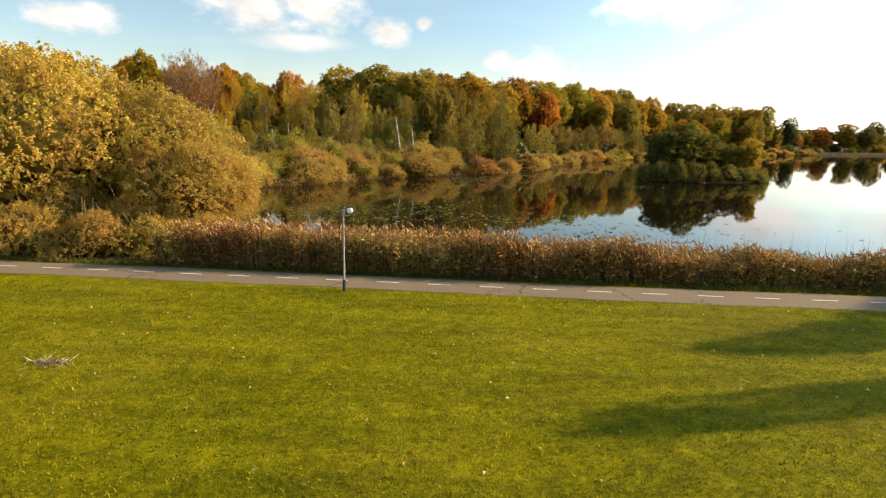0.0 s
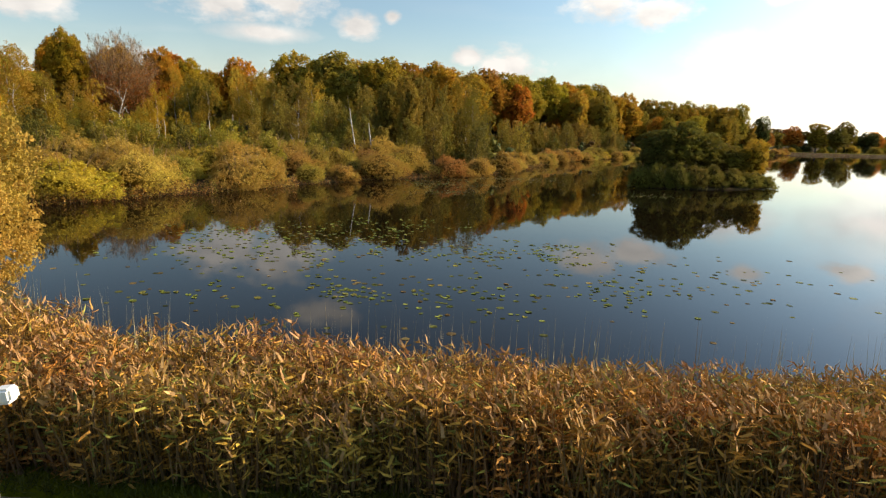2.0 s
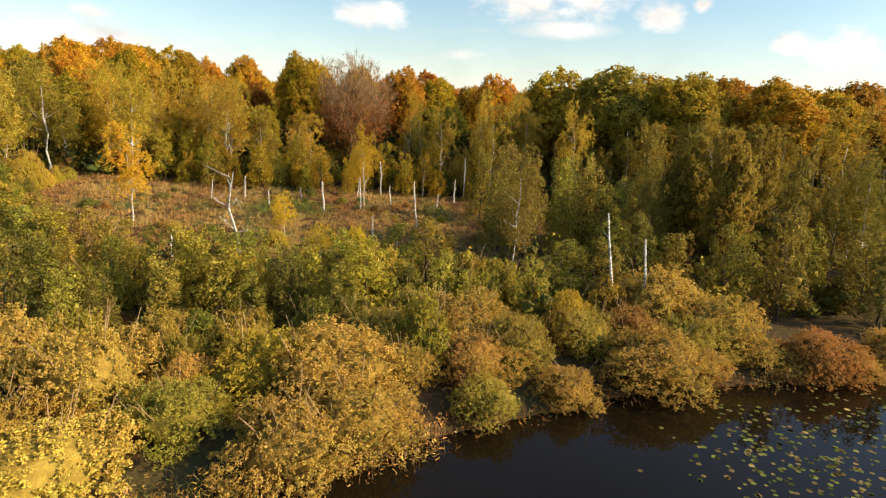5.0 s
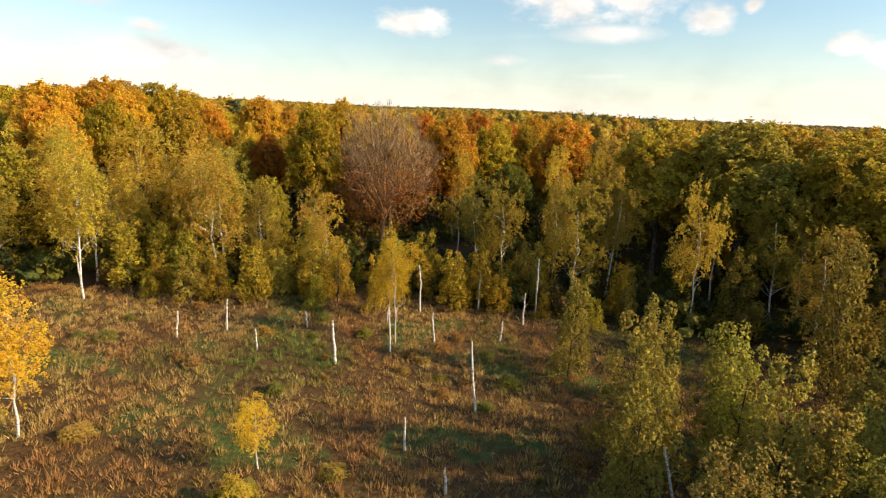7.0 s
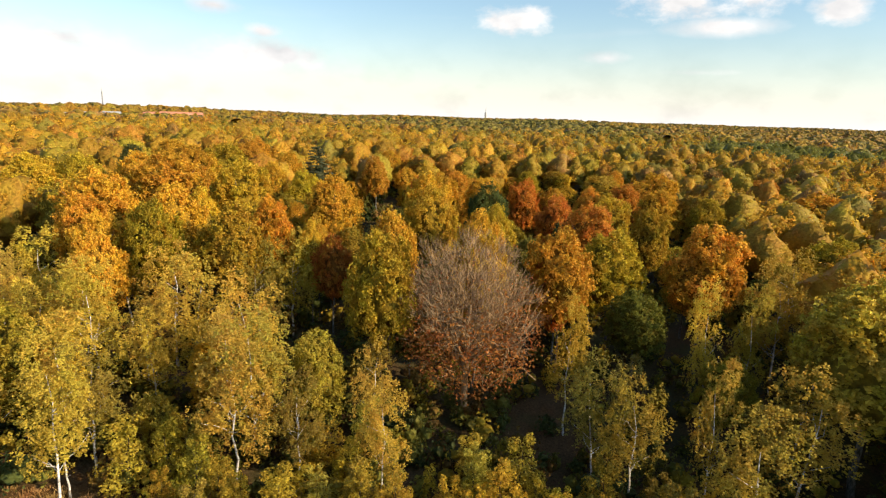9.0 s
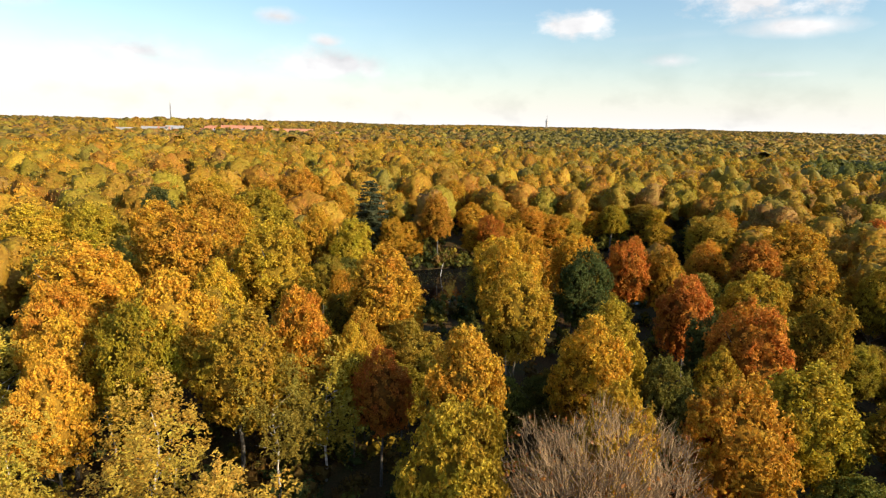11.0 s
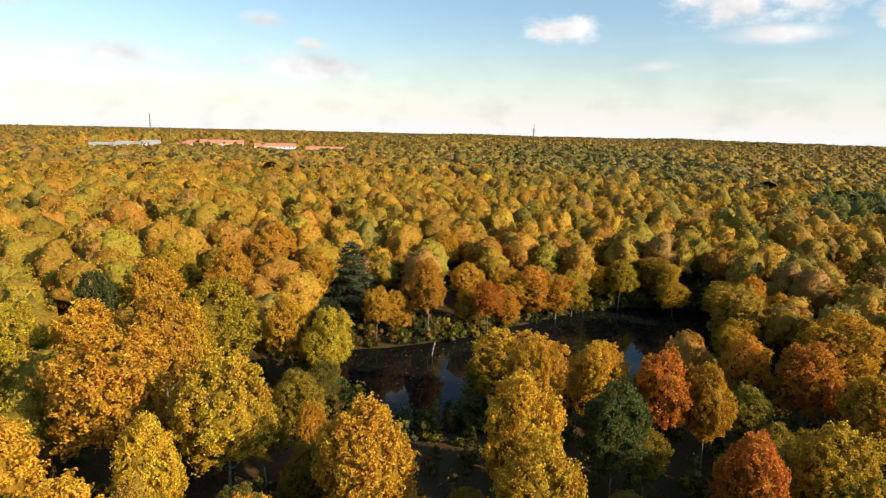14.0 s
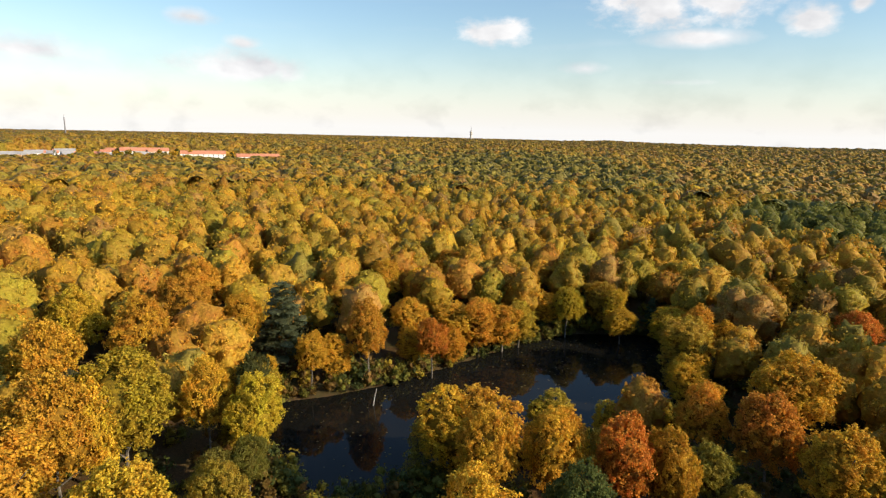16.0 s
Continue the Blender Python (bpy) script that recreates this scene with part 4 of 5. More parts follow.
def heap_of_straw(x, y):
    r = np.random.default_rng(35)
    n = 160
    foot = np.c_[x + r.normal(size=n) * 0.35, y + r.normal(size=n) * 0.2, np.full(n, 0.0)]
    tip = foot + np.c_[r.normal(size=(n, 2)) * 0.16, r.uniform(0.02, 0.14, n)]
    v, f = blades(foot, tip, np.full(n, 0.02), r, 0.04)
    tagged(new("straw_heap", mesh_from("straw_heap", v, f, LEAF_MESH, np.repeat(np.array((0.5, 0.4, 0.2)) * r.uniform(0.6, 1.2, (n, 1)), 5, 0))), "small heap of dry straw on the lawn", "straw")


heap_of_straw(-12.3, 22.0)


def pad_mesh(seed):
    r = np.random.default_rng(seed)
    bm = bmesh.new()
    c = bm.verts.new((0, 0, 0.012))
    ring, rim = [], []
    for k in range(10):
        a = 0.25 + k / 9 * 5.8
        q = r.uniform(0.88, 1.08)
        ring.append(bm.verts.new((math.cos(a) * q, math.sin(a) * q * 0.85, 0.012 + r.uniform(0, 0.05))))
        rim.append(bm.verts.new((math.cos(a) * q * 0.97, math.sin(a) * q * 0.82, -0.004)))
    for k in range(9):
        bm.faces.new((c, ring[k], ring[k + 1]))
        bm.faces.new((ring[k], rim[k], rim[k + 1], ring[k + 1]))
    return bm_mesh("lily_pad", bm, PAD)


def lily_pads():
    r = np.random.default_rng(41)
    shapes = [pad_mesh(s) for s in range(4)]
    # patches of pads: centre, half sizes, number
    near = [(-13, 76, 8, 5, 60), (-3, 81, 6, 4.5, 48), (-10, 68, 9, 4.5, 46), (2, 70, 9, 4.5, 46), (12, 71, 6, 4, 26), (-8, 57, 8, 4, 26), (3, 56, 8, 4, 26), (15, 60, 8, 5, 20)]
    pads = []
    for cx, cy, w, h, n in near:
        k = 0
        while k < n:
            x, y = cx + r.normal() * w * 0.55, cy + r.normal() * h * 0.55
            if edge_distance(x, y, SHORE) > -2 or any((x - a) ** 2 + (y - b) ** 2 < 0.12 for a, b in pads):
                continue
            pads.append((x, y))
            ob = part("lily_pad", shapes[int(r.integers(4))])
            s = r.uniform(0.12, 0.21)
            ob.matrix_basis = Matrix.LocRotScale((x, y, LAKE_Z), Euler((0, 0, r.uniform(0, 6.28))), (s, s, 1))
            c = np.array(((0.17, 0.20, 0.03), (0.26, 0.23, 0.04), (0.17, 0.10, 0.03))[int(r.choice(3, p=(0.74, 0.21, 0.05)))]) * r.uniform(0.7, 1.3)
            ob.color = (*c, 1)
            tagged(ob, "green to yellow lily pad floating on the lake", "lily pad", "lily pads on the lake")
            k += 1
    vs, fs, ts, base = [], [], [], 0
    far = [(4, 116, 7, 5, 150), (3, 130, 9, 9, 420), (16, 145, 12, 8, 420), (-8, 60, 16, 8, 80), (14, 62, 14, 8, 70), (30, 175, 9, 18, 200), (34, 118, 9, 4, 90), (120, 250, 60, 25, 260), (-8, 72, 14, 8, 160), (6, 70, 9, 6, 80), (2, 56, 18, 7, 60), (20, 61, 11, 8, 40)]
    # small pads that tuft round the single ones
    for x, y in pads:
        for k in range(int(r.integers(0, 4))):
            g, d = r.uniform(0, 6.28), r.uniform(0.35, 1.0)
            a = np.arange(7) / 7 * 6.283 + r.uniform(0, 6)
            s = r.uniform(0.09, 0.18)
            vs.append(np.c_[x + math.cos(g) * d + np.cos(a) * s, y + math.sin(g) * d + np.sin(a) * s * 0.85, np.full(7, LAKE_Z + r.uniform(0.012, 0.03))])
            fs.append(np.array([(0, k2, k2 + 1) for k2 in range(1, 6)]) + base)
            base += 7
            ts.append(np.repeat((np.array((0.19, 0.21, 0.04)) * r.uniform(0.6, 1.3))[None], 7, 0))
    for cx, cy, w, h, n in far:
        xy = np.c_[cx + r.normal(size=n) * w * 0.5, cy + r.normal(size=n) * h * 0.5]
        xy = xy[edge_distance(xy[:, 0], xy[:, 1], SHORE) < -1]
        for x, y in xy:
            a = np.arange(7) / 7 * 6.283 + r.uniform(0, 6)
            s = r.uniform(0.1, 0.24)
            vs.append(np.c_[x + np.cos(a) * s, y + np.sin(a) * s, np.full(7, LAKE_Z + 0.012)])
            fs.append(np.array([(0, k, k + 1) for k in range(1, 6)]) + base)
            base += 7
            c = np.array((0.14, 0.15, 0.03)) if r.uniform() < 0.6 else np.array((0.2, 0.145, 0.045))
            ts.append(np.repeat((c * r.uniform(0.6, 1.3))[None], 7, 0))
    n = 500
    x, y = r.uniform(-240, -170, n), r.uniform(292, 420, n)
    ok = edge_distance(x, y, POND) < -1.5
    for px, py in zip(x[ok], y[ok]):
        a = np.arange(7) / 7 * 6.283
        s = r.uniform(0.12, 0.3)
        vs.append(np.c_[px + np.cos(a) * s, py + np.sin(a) * s, np.full(7, POND_Z + 0.012)])
        fs.append(np.array([(0, k, k + 1) for k in range(1, 6)]) + base)
        base += 7
        ts.append(np.repeat((np.array((0.2, 0.15, 0.05)) * r.uniform(0.5, 1.2))[None], 7, 0))
    me = mesh_from("lily_pads", np.concatenate(vs), np.concatenate(fs), LEAF_MESH, np.concatenate(ts))
    tagged(new("lily_pads", me), "drifts of small lily pads on still water", "lily pads", kind="stuff")


lily_pads()

# ---- trees ----
planted = []            # (x, y, radius)


def room(x, y, radius, slack=0.8):
    return all((x - a) ** 2 + (y - b) ** 2 > (slack * (radius + c)) ** 2 for a, b, c in planted)


def tree(kind, x, y, height, radius, colour, group="", label="", slack=None):
    if slack is not None and not room(x, y, radius, slack):
        return None
    planted.append((x, y, radius))
    z = float(ground_height(x, y))
    return kind.plant(x, y, z - 0.1, height, radius, shade(colour), group, label)


# willows by the path
for x, y, h, w in ((-31, 46.5, 13.6, 8.6), (-23.5, 50, 11.4, 6.8), (-18.5, 46.0, 7.6, 4.8), (-41, 50, 13.5, 9), (-34, 58, 10, 6), (-52, 46, 12, 8)):
    tree(WILLOW, x, y, h, w, (0.55, 0.36, 0.075), "willows by the path")
for x, y, h, w in ((-14.0, 44.6, 2.6, 2.2), (-15.5, 41.6, 2.8, 2.4), (-18.5, 40.2, 3.2, 2.6), (-22, 39.6, 3.4, 2.8), (-26, 39.8, 3.8, 2.8), (-30, 39.6, 3.6, 2.8), (-34, 40.0, 3.8, 3.0), (-38, 39.9, 3.6, 3.0), (-20.5, 43.0, 4.4, 3.0), (-26, 42.6, 5.0, 3.2), (-32, 42.4, 5.4, 3.4)):
    tree(FINE_SHRUB, x, y, h, w, (0.50, 0.32, 0.065), "shrubs by the path", "low rust-brown shrub beside the cycle path")

# island
for x, y, h, w, c in ((49, 139.5, 12.0, 4.8, (0.20, 0.18, 0.03)), (44, 138, 10.5, 4.0, (0.15, 0.14, 0.028)), (54, 141, 10, 4.4, (0.26, 0.21, 0.035)), (59.5, 141.5, 7.6, 3.8, (0.30, 0.23, 0.035)), (64.5, 142, 9.4, 2.7, (0.56, 0.38, 0.04)), (47, 143, 10.5, 4.6, (0.16, 0.15, 0.03))):
    tree(EDGE, x, y, h, w, c, "trees on the island", "bushy willow on a small lake island")
for x, y, h in ((40, 135, 4.6), (43, 134, 5.4), (46.5, 133.6, 5.2), (50, 134.2, 5), (54, 135.4, 4.2), (58, 137, 3.8), (62, 138.4, 3.4), (66, 139.8, 3.0)):
    tree(SHRUB, x, y, h, 2.7, (0.22, 0.18, 0.035), "shrubs on the island", "low dark shrub overhanging the island shore")

# landmark beeches of the forest: x, y, crown radius, height of the top over the lake
BROAD_OLIVE = [(-167, 205, 6.3, 34.5), (-158, 216, 7.0, 34.5), (-143, 262, 6.6, 36), (-123, 262, 5.6, 33.5), (-115, 303, 6.6, 33.5), (-227, 257, 9.4, 42.5), (-114.5, 217.5, 6.6, 34.5), (-96, 265, 7.0, 31.5), (-109, 268, 4.8, 28.5), (-103, 302, 5.5, 31), (-62, 311, 7, 28.5), (-101, 340, 5.5, 31.5),
               (-250, 221, 8, 38.5), (-207, 411, 6.5, 27), (-188, 418, 6, 21), (-216, 279, 6.5, 33)]
BROAD_GOLD = [(-191, 241, 8.0, 39.8), (-129, 234, 6.2, 34.8), (-153, 273, 7.2, 38), (-164, 233, 4.2, 29.5), (-156, 238, 4.0, 29.5), (-151, 232, 3.2, 30), (-109, 236, 5.2, 33), (-258, 254, 8.5, 42.5), (-242, 316, 5.2, 26.5), (-226, 384, 5.8, 24.5), (-152, 417, 4.4, 24.5), (-188, 227, 5.8, 33.5), (-176, 198, 5.0, 32), (-164, 194, 5.0, 30.5),
              (-252, 209, 8.5, 38.5), (-224, 250, 5, 39), (-288, 271, 8, 40), (-266, 372, 7, 35)]
BROAD_ORANGE = [(-197, 208, 8.8, 38.8), (-174, 212, 7.8, 37.2), (-158, 227, 5.4, 34.6), (-165, 251, 8.0, 37.2), (-121, 254, 6.4, 33.4), (-139, 316, 5.2, 31.8), (-167, 296, 5.6, 34.8), (-158, 306, 6.4, 34.6), (-126, 366, 9.0, 35), (-114, 338, 8.0, 32), (-141, 347, 6.2, 30), (-237, 234, 8.0, 39.6), (-208, 228, 9.6, 41.8),
                (-226, 274, 5.6, 36), (-262, 308, 5.2, 36), (-268, 279, 8, 40), (-294, 311, 8, 41)]
BROAD_AMBER = [(-80, 273, 8.5, 33.5), (-77, 388, 9, 31.5), (-186, 254, 3.2, 28), (-98, 248, 6.5, 33.5), (-233, 331, 6.2, 35), (-238, 355, 6.4, 29), (-198, 537, 9, 30), (-282, 300, 8, 39.5), (-225, 244, 8.4, 42.5), (-186, 199, 5.5, 34.5), (-142, 474, 8, 30), (-71, 489, 9, 31.5), (-267, 413, 8, 32.5)]
BROAD_RUST = [(-105, 276, 6.4, 35), (-123, 291, 5.8, 33.6), (-147, 312, 6.0, 34.4), (-127, 346, 8.0, 32.2), (-144, 232, 4.4, 27.5), (-100, 249.5, 5.6, 30.5), (-102, 424, 8, 31.5), (-117, 440, 8, 30), (-222, 348, 5, 27), (36, 284, 7, 27)]


def beech(x, y, w, top, colour, label=""):
    return tree(BEECH, x, y, top + 1.3 - float(ground_height(x, y)), w, colour, "beeches of the forest", label)


tree(BARE, -103, 226, 34.0, 12.0, (0.42, 0.17, 0.04), "", "leafless grey-brown beech with a skirt of rust leaves")
planted.extend([(-97.5, 212, 6.5), (-92, 203, 4)])      # open ground before the bare beech
tree(CONIFER, -256, 318, 28, 10.5, (0.085, 0.10, 0.04))
tree(CONIFER, -183, 436, 16, 3.5, (0.04, 0.06, 0.03))
for rows, c in ((BROAD_OLIVE, (0.44, 0.30, 0.026)), (BROAD_GOLD, GOLD), (BROAD_ORANGE, ORANGE), (BROAD_AMBER, (0.56, 0.305, 0.03)), (BROAD_RUST, RUST)):
    for x, y, w, top in rows:
        beech(x, y, w, top, c)
for x, y, w, top, c in ((-146, 291, 5.8, 34.6, DARK), (-114, 283, 5.2, 28.8, DARK), (-112, 259, 4.6, 28.4, GREEN), (-258, 242, 5, 41, DARK), (-233, 290, 4, 29.5, DARK), (-199, 499, 6, 23.5, GREEN)):
    beech(x, y, w, top, c, "dark green broadleaf tree among autumn beeches")

tree(ALDER, -190, 304, 14.6, 4.8, (0.34, 0.27, 0.04), "", "olive alder standing at the edge of the pond")
# birches and small trees round the clearing: x, y, height, crown radius
BIRCHES = [(-113, 190, 24, 4.6), (-140, 199, 26, 5.2), (-80, 195.6, 13, 2.4), (-74.5, 190, 17.6, 2.2), (-88.5, 234, 24, 3.8), (-65, 229.5, 23.5, 3.0), (-56, 234.5, 25, 4.4), (-39, 223, 25.5, 3.6), (-72.5, 252, 26, 3.0), (-67.5, 259, 26, 3.4), (-66, 274, 28, 4.8), (-24, 239, 23, 3.8), (-7, 252, 25, 4.0),
           (-90.8, 148, 17, 3.6), (-53.9, 149.1, 6, 1.7), (-68, 158, 8, 1.6), (-146, 186, 25.5, 5.0), (-157, 188, 24, 5.0), (-123, 172.5, 26, 4.6), (-58, 249, 22, 3.6), (-69, 301, 24, 5)]
for x, y, h, w in BIRCHES:
    tree(BIRCH, x, y, h, w * 1.22, (0.60, 0.385, 0.035) if h < 20 else (0.46, 0.29, 0.035) if x == -88.5 else PALE, "birches round the clearing")
for x, y, h, w in ((-38.8, 177.5, 16.7, 3.6), (-35.5, 175.5, 13, 3.2), (-50, 195, 15.2, 3.2), (-39, 192.5, 14, 3.2), (-36.5, 170, 14, 2.9), (-31, 186, 15.2, 3.6), (-21, 169, 12.5, 3.4), (-18.5, 163, 9, 3.3), (-24, 170, 15, 3.4), (-26, 175, 16, 3.6), (-29, 181, 15, 3.4), (-20, 184, 13, 3.4), (-17, 172, 11, 3.2), (-14, 168, 9, 3.0), (-20, 178, 13, 3.2), (-9, 182, 9, 2.6), (-33, 145.9, 6, 2.8), (-29.3, 148.4, 5, 2.4), (-21.8, 154.9, 6.9, 3.2), (-45.4, 140.4, 5, 2.8), (-53.2, 135.3, 3.2, 2.4), (-40.5, 142.8, 3, 1.8), (-79, 115, 7, 2.6), (-72, 112, 6, 2.4), (-66, 117, 7.5, 2.6), (-57, 116, 6.5, 2.4), (-50, 121, 7.5, 2.6), (-44, 126, 6, 2.4), (-37, 130, 7, 2.6), (-30, 138, 7.5, 2.6), (-22, 143, 7, 2.6), (-16, 150, 8, 2.8), (-10, 158, 9, 3), (-3, 162, 9, 3), (4, 168, 10, 3), (-62.5, 128.5, 5.5, 3.2)):
    tree(ALDER, x, y, h, w * 0.95 if h > 9 else w, (0.33, 0.265, 0.045), "alders by the clearing")


for x, y, h, w, c in ((-84, 124, 3.4, 3.0, SAGE), (-77, 121, 4.0, 3.4, (0.5, 0.4, 0.05)), (-70, 119, 4.4, 3.4, SAGE), (-66, 125, 3.2, 2.8, (0.5, 0.38, 0.05)), (-60, 122, 4.6, 3.4, SAGE), (-52, 128, 3.6, 3.0, (0.4, 0.35, 0.05)), (-47, 133, 3.4, 2.6, (0.46, 0.36, 0.05)), (-40, 134, 4.2, 3.2, SAGE), (-34, 138, 4.6, 3.0, (0.36, 0.33, 0.05)), (-26, 145, 4.8, 3.2, SAGE), (-51.9, 153.8, 4.6, 2.0, (0.6, 0.42, 0.04)), (-65.5, 152.8, 2.6, 1.8, (0.5, 0.38, 0.05)), (-90, 131, 3.6, 3, (0.5, 0.36, 0.05))):
    tree(SHRUB, x, y, h * 1.3, w * 1.15, c, "bushes before the clearing", "yellow-green sunlit bush at the edge of the clearing")


# shore shrubs and swamp trees along the far bank
def along(poly, i0, i1, step):
    out = []
    for (ax, ay), (bx, by) in zip(poly[i0:i1], poly[i0 + 1:i1 + 1]):
        n = max(1, int(math.hypot(bx - ax, by - ay) / step))
        for k in range(n):
            t = k / n
            out.append((ax + (bx - ax) * t, ay + (by - ay) * t, ay - by, bx - ax))
    return out


def shore_plants():
    r = np.random.default_rng(51)
    tones = ((0.50, 0.33, 0.07), (0.46, 0.29, 0.065), (0.56, 0.39, 0.05), (0.42, 0.31, 0.06), (0.45, 0.24, 0.06), (0.36, 0.29, 0.05))
    for x, y, nx, ny in along(SHORE, 8, 21, 4.2):
        q = math.hypot(nx, ny)
        nx, ny = nx / q, ny / q
        deep = 3 if x < 2 else 1
        for row in range(deep):
            off = (2.6 if x < -24 else 0.6) + row * 5.0 + r.uniform(-0.8, 2.2)
            px, py = x + nx * off + r.uniform(-1.5, 1.5), y + ny * off + r.uniform(-1.5, 1.5)
            if edge_distance(px, py, SHORE) < -0.4 or edge_distance(px, py, CLEARING) < 1:
                continue
            h = r.uniform(2.2, 3.8) if r.uniform() < 0.35 else r.uniform(3.8, 6.0)
            if x > 2:
                h *= 0.85
            tree(FINE_SHRUB if x < 12 else SHRUB, px, py, h + row * 0.5, h * r.uniform(0.75, 1.15), tones[int(r.choice(6, p=(0.28, 0.22, 0.14, 0.18, 0.1, 0.08)))], "shrubs on the lake shore", "", 0.36)


shore_plants()


def scatter(kind, n, box, height, ratio, colours, slack, keep, seed, group, label=""):
    """Plants in a box of the plan where keep(x, y) holds and there is room."""
    r = np.random.default_rng(seed)
    for k in range(n):
        x, y = r.uniform(box[0], box[1]), r.uniform(box[2], box[3])
        h = r.uniform(*height)
        if keep(x, y):
            tree(kind, x, y, h, h * r.uniform(*ratio), colours[int(r.integers(len(colours)))], group, label, slack)


def wet(x, y):
    if -60 < x < 2 and y > 158 and (y < 218 or (x * 7.3 + y * 3.1) % 1.0 < 0.5):
        return False
    return 5 < edge_distance(x, y, SHORE) and edge_distance(x, y, CLEARING) > 2 and y < 240 - 5.0 * max(0, x - 2) and y > 100


scatter(ALDER, 260, (-75, 40, 105, 240), (7, 15), (0.24, 0.3), ((0.24, 0.175, 0.03), (0.16, 0.14, 0.028), (0.2, 0.155, 0.03), (0.28, 0.2, 0.035)), 0.74, wet, 61, "alders of the lake swamp", "")
scatter(BIRCH, 260, (-80, 45, 140, 260), (16, 26), (0.18, 0.25), ((0.36, 0.25, 0.035), (0.27, 0.2, 0.03), (0.24, 0.185, 0.035)), 0.55, wet, 62, "birches of the lake swamp")
scatter(SHRUB, 90, (-110, 0, 100, 200), (1.6, 3.4), (0.6, 0.8), ((0.28, 0.16, 0.04), (0.16, 0.15, 0.03), (0.25, 0.2, 0.03)), 0.5, lambda x, y: 8 < edge_distance(x, y, SHORE) < 60 and (edge_distance(x, y, CLEARING) > -3), 63, "shrubs of the lake swamp")
scatter(SHRUB, 80, (-125, -40, 128, 210), (0.7, 1.8), (0.7, 1.1), ((0.42, 0.28, 0.06), (0.34, 0.28, 0.05), (0.2, 0.2, 0.04), (0.38, 0.2, 0.06)), 0.6, lambda x, y: edge_distance(x, y, CLEARING) < -2, 64, "low bushes of the clearing", "knee-high bush in the swamp clearing")


def wall(x, y):
    return edge_distance(x, y, SWAMP) > 4 and edge_distance(x, y, SHORE) > 6.5 and edge_distance(x, y, CLEARING) > 5 and edge_distance(x, y, POND) > 4 and (y > 234 - 5.5 * max(0, x + 5) if x > -85 else True)


AUTUMN = (ORANGE, GOLD, GOLD, GOLD, OLIVE, OLIVE, (0.44, 0.23, 0.025), (0.36, 0.25, 0.03), (0.40, 0.27, 0.03))
LAKESIDE = ((0.42, 0.30, 0.035), (0.38, 0.28, 0.04), (0.34, 0.27, 0.04), (0.52, 0.28, 0.03), (0.44, 0.29, 0.03), (0.38, 0.28, 0.03), (0.34, 0.25, 0.03), (0.46, 0.25, 0.03))
FOREST = "beeches of the forest"


def gap(x, y):
    """Shaded ground under the tall trees, where nothing of size grows."""
    return (-150 < x < -117 and 204 < y < 230) or (-93 < x < -74 and 216 < y < 256) or (-60 < x < -30 and 206 < y < 230)


def grove(x, y):
    return wall(x, y) and not gap(x, y)


def pond_edge(x, y):
    return 1.0 < edge_distance(x, y, POND) < 9 and edge_distance(x, y, SWAMP) > 2


def fringe(x, y):
    return grove(x, y) and edge_distance(x, y, CLEARING) < 24 and x < -92


scatter(EDGE, 700, (-262, -140, 275, 462), (11, 24), (0.29, 0.42), (ORANGE, GOLD, OLIVE, GOLD, (0.40, 0.27, 0.03), ORANGE), 0.5, pond_edge, 70, FOREST)
scatter(BIRCH, 150, (-190, -95, 150, 232), (17, 25), (0.22, 0.29), (PALE, PALE, SAGE, (0.48, 0.35, 0.055)), 0.55, grove, 74, "birches round the clearing")
scatter(ALDER, 330, (-132, -50, 178, 226), (5, 12), (0.26, 0.36), ((0.42, 0.30, 0.03), (0.40, 0.31, 0.035), (0.36, 0.29, 0.045), (0.46, 0.31, 0.03)), 0.5, lambda x, y: (-7 if x < -84 and y > 158 else 0) < edge_distance(x, y, CLEARING) < 13, 79, "young trees round the clearing", "young gold-olive tree at the edge of the clearing")
scatter(EDGE, 170, (-150, -20, 160, 270), (12, 22), (0.2, 0.27), (OLIVE, (0.36, 0.28, 0.035), SAGE, GREEN, GOLD), 0.55, fringe, 75, FOREST)
scatter(ALDER, 300, (4, 90, 160, 330), (8, 14), (0.26, 0.36), ((0.25, 0.18, 0.03), (0.19, 0.15, 0.028), (0.32, 0.225, 0.04)), 0.5, lambda x, y: wall(x, y) and edge_distance(x, y, SHORE) < 24, 78, "alders on the lake shore")
scatter(BEECH, 500, (40, 110, 205, 370), (33, 36.5), (0.27, 0.35), LAKESIDE, 0.46, lambda x, y: wall(x, y) and 45 < edge_distance(x, y, SHORE) < 95 and y > 232, 86, FOREST)
scatter(BEECH, 800, (-70, 40, 205, 370), (31, 35), (0.3, 0.38), LAKESIDE, 0.46, lambda x, y: wall(x, y) and (45 if x > 0 else 20) < edge_distance(x, y, SHORE) < 95 and y > 232, 72, FOREST)
scatter(EDGE, 320, (60, 210, 240, 480), (27, 33), (0.23, 0.29), LAKESIDE, 0.56, lambda x, y: wall(x, y) and 28 < edge_distance(x, y, SHORE) < 75, 77, FOREST)
scatter(EDGE, 130, (120, 300, 330, 560), (18, 25), (0.27, 0.35), LAKESIDE, 0.6, lambda x, y: wall(x, y) and 3 < edge_distance(x, y, SHORE) < 60 and x < y * 0.5, 76, FOREST)
scatter(BEECH, 300, (-215, -60, 195, 262), (15, 21), (0.22, 0.3), (OLIVE, GREEN, SAGE, (0.36, 0.25, 0.03)), 0.86, grove, 71, FOREST)
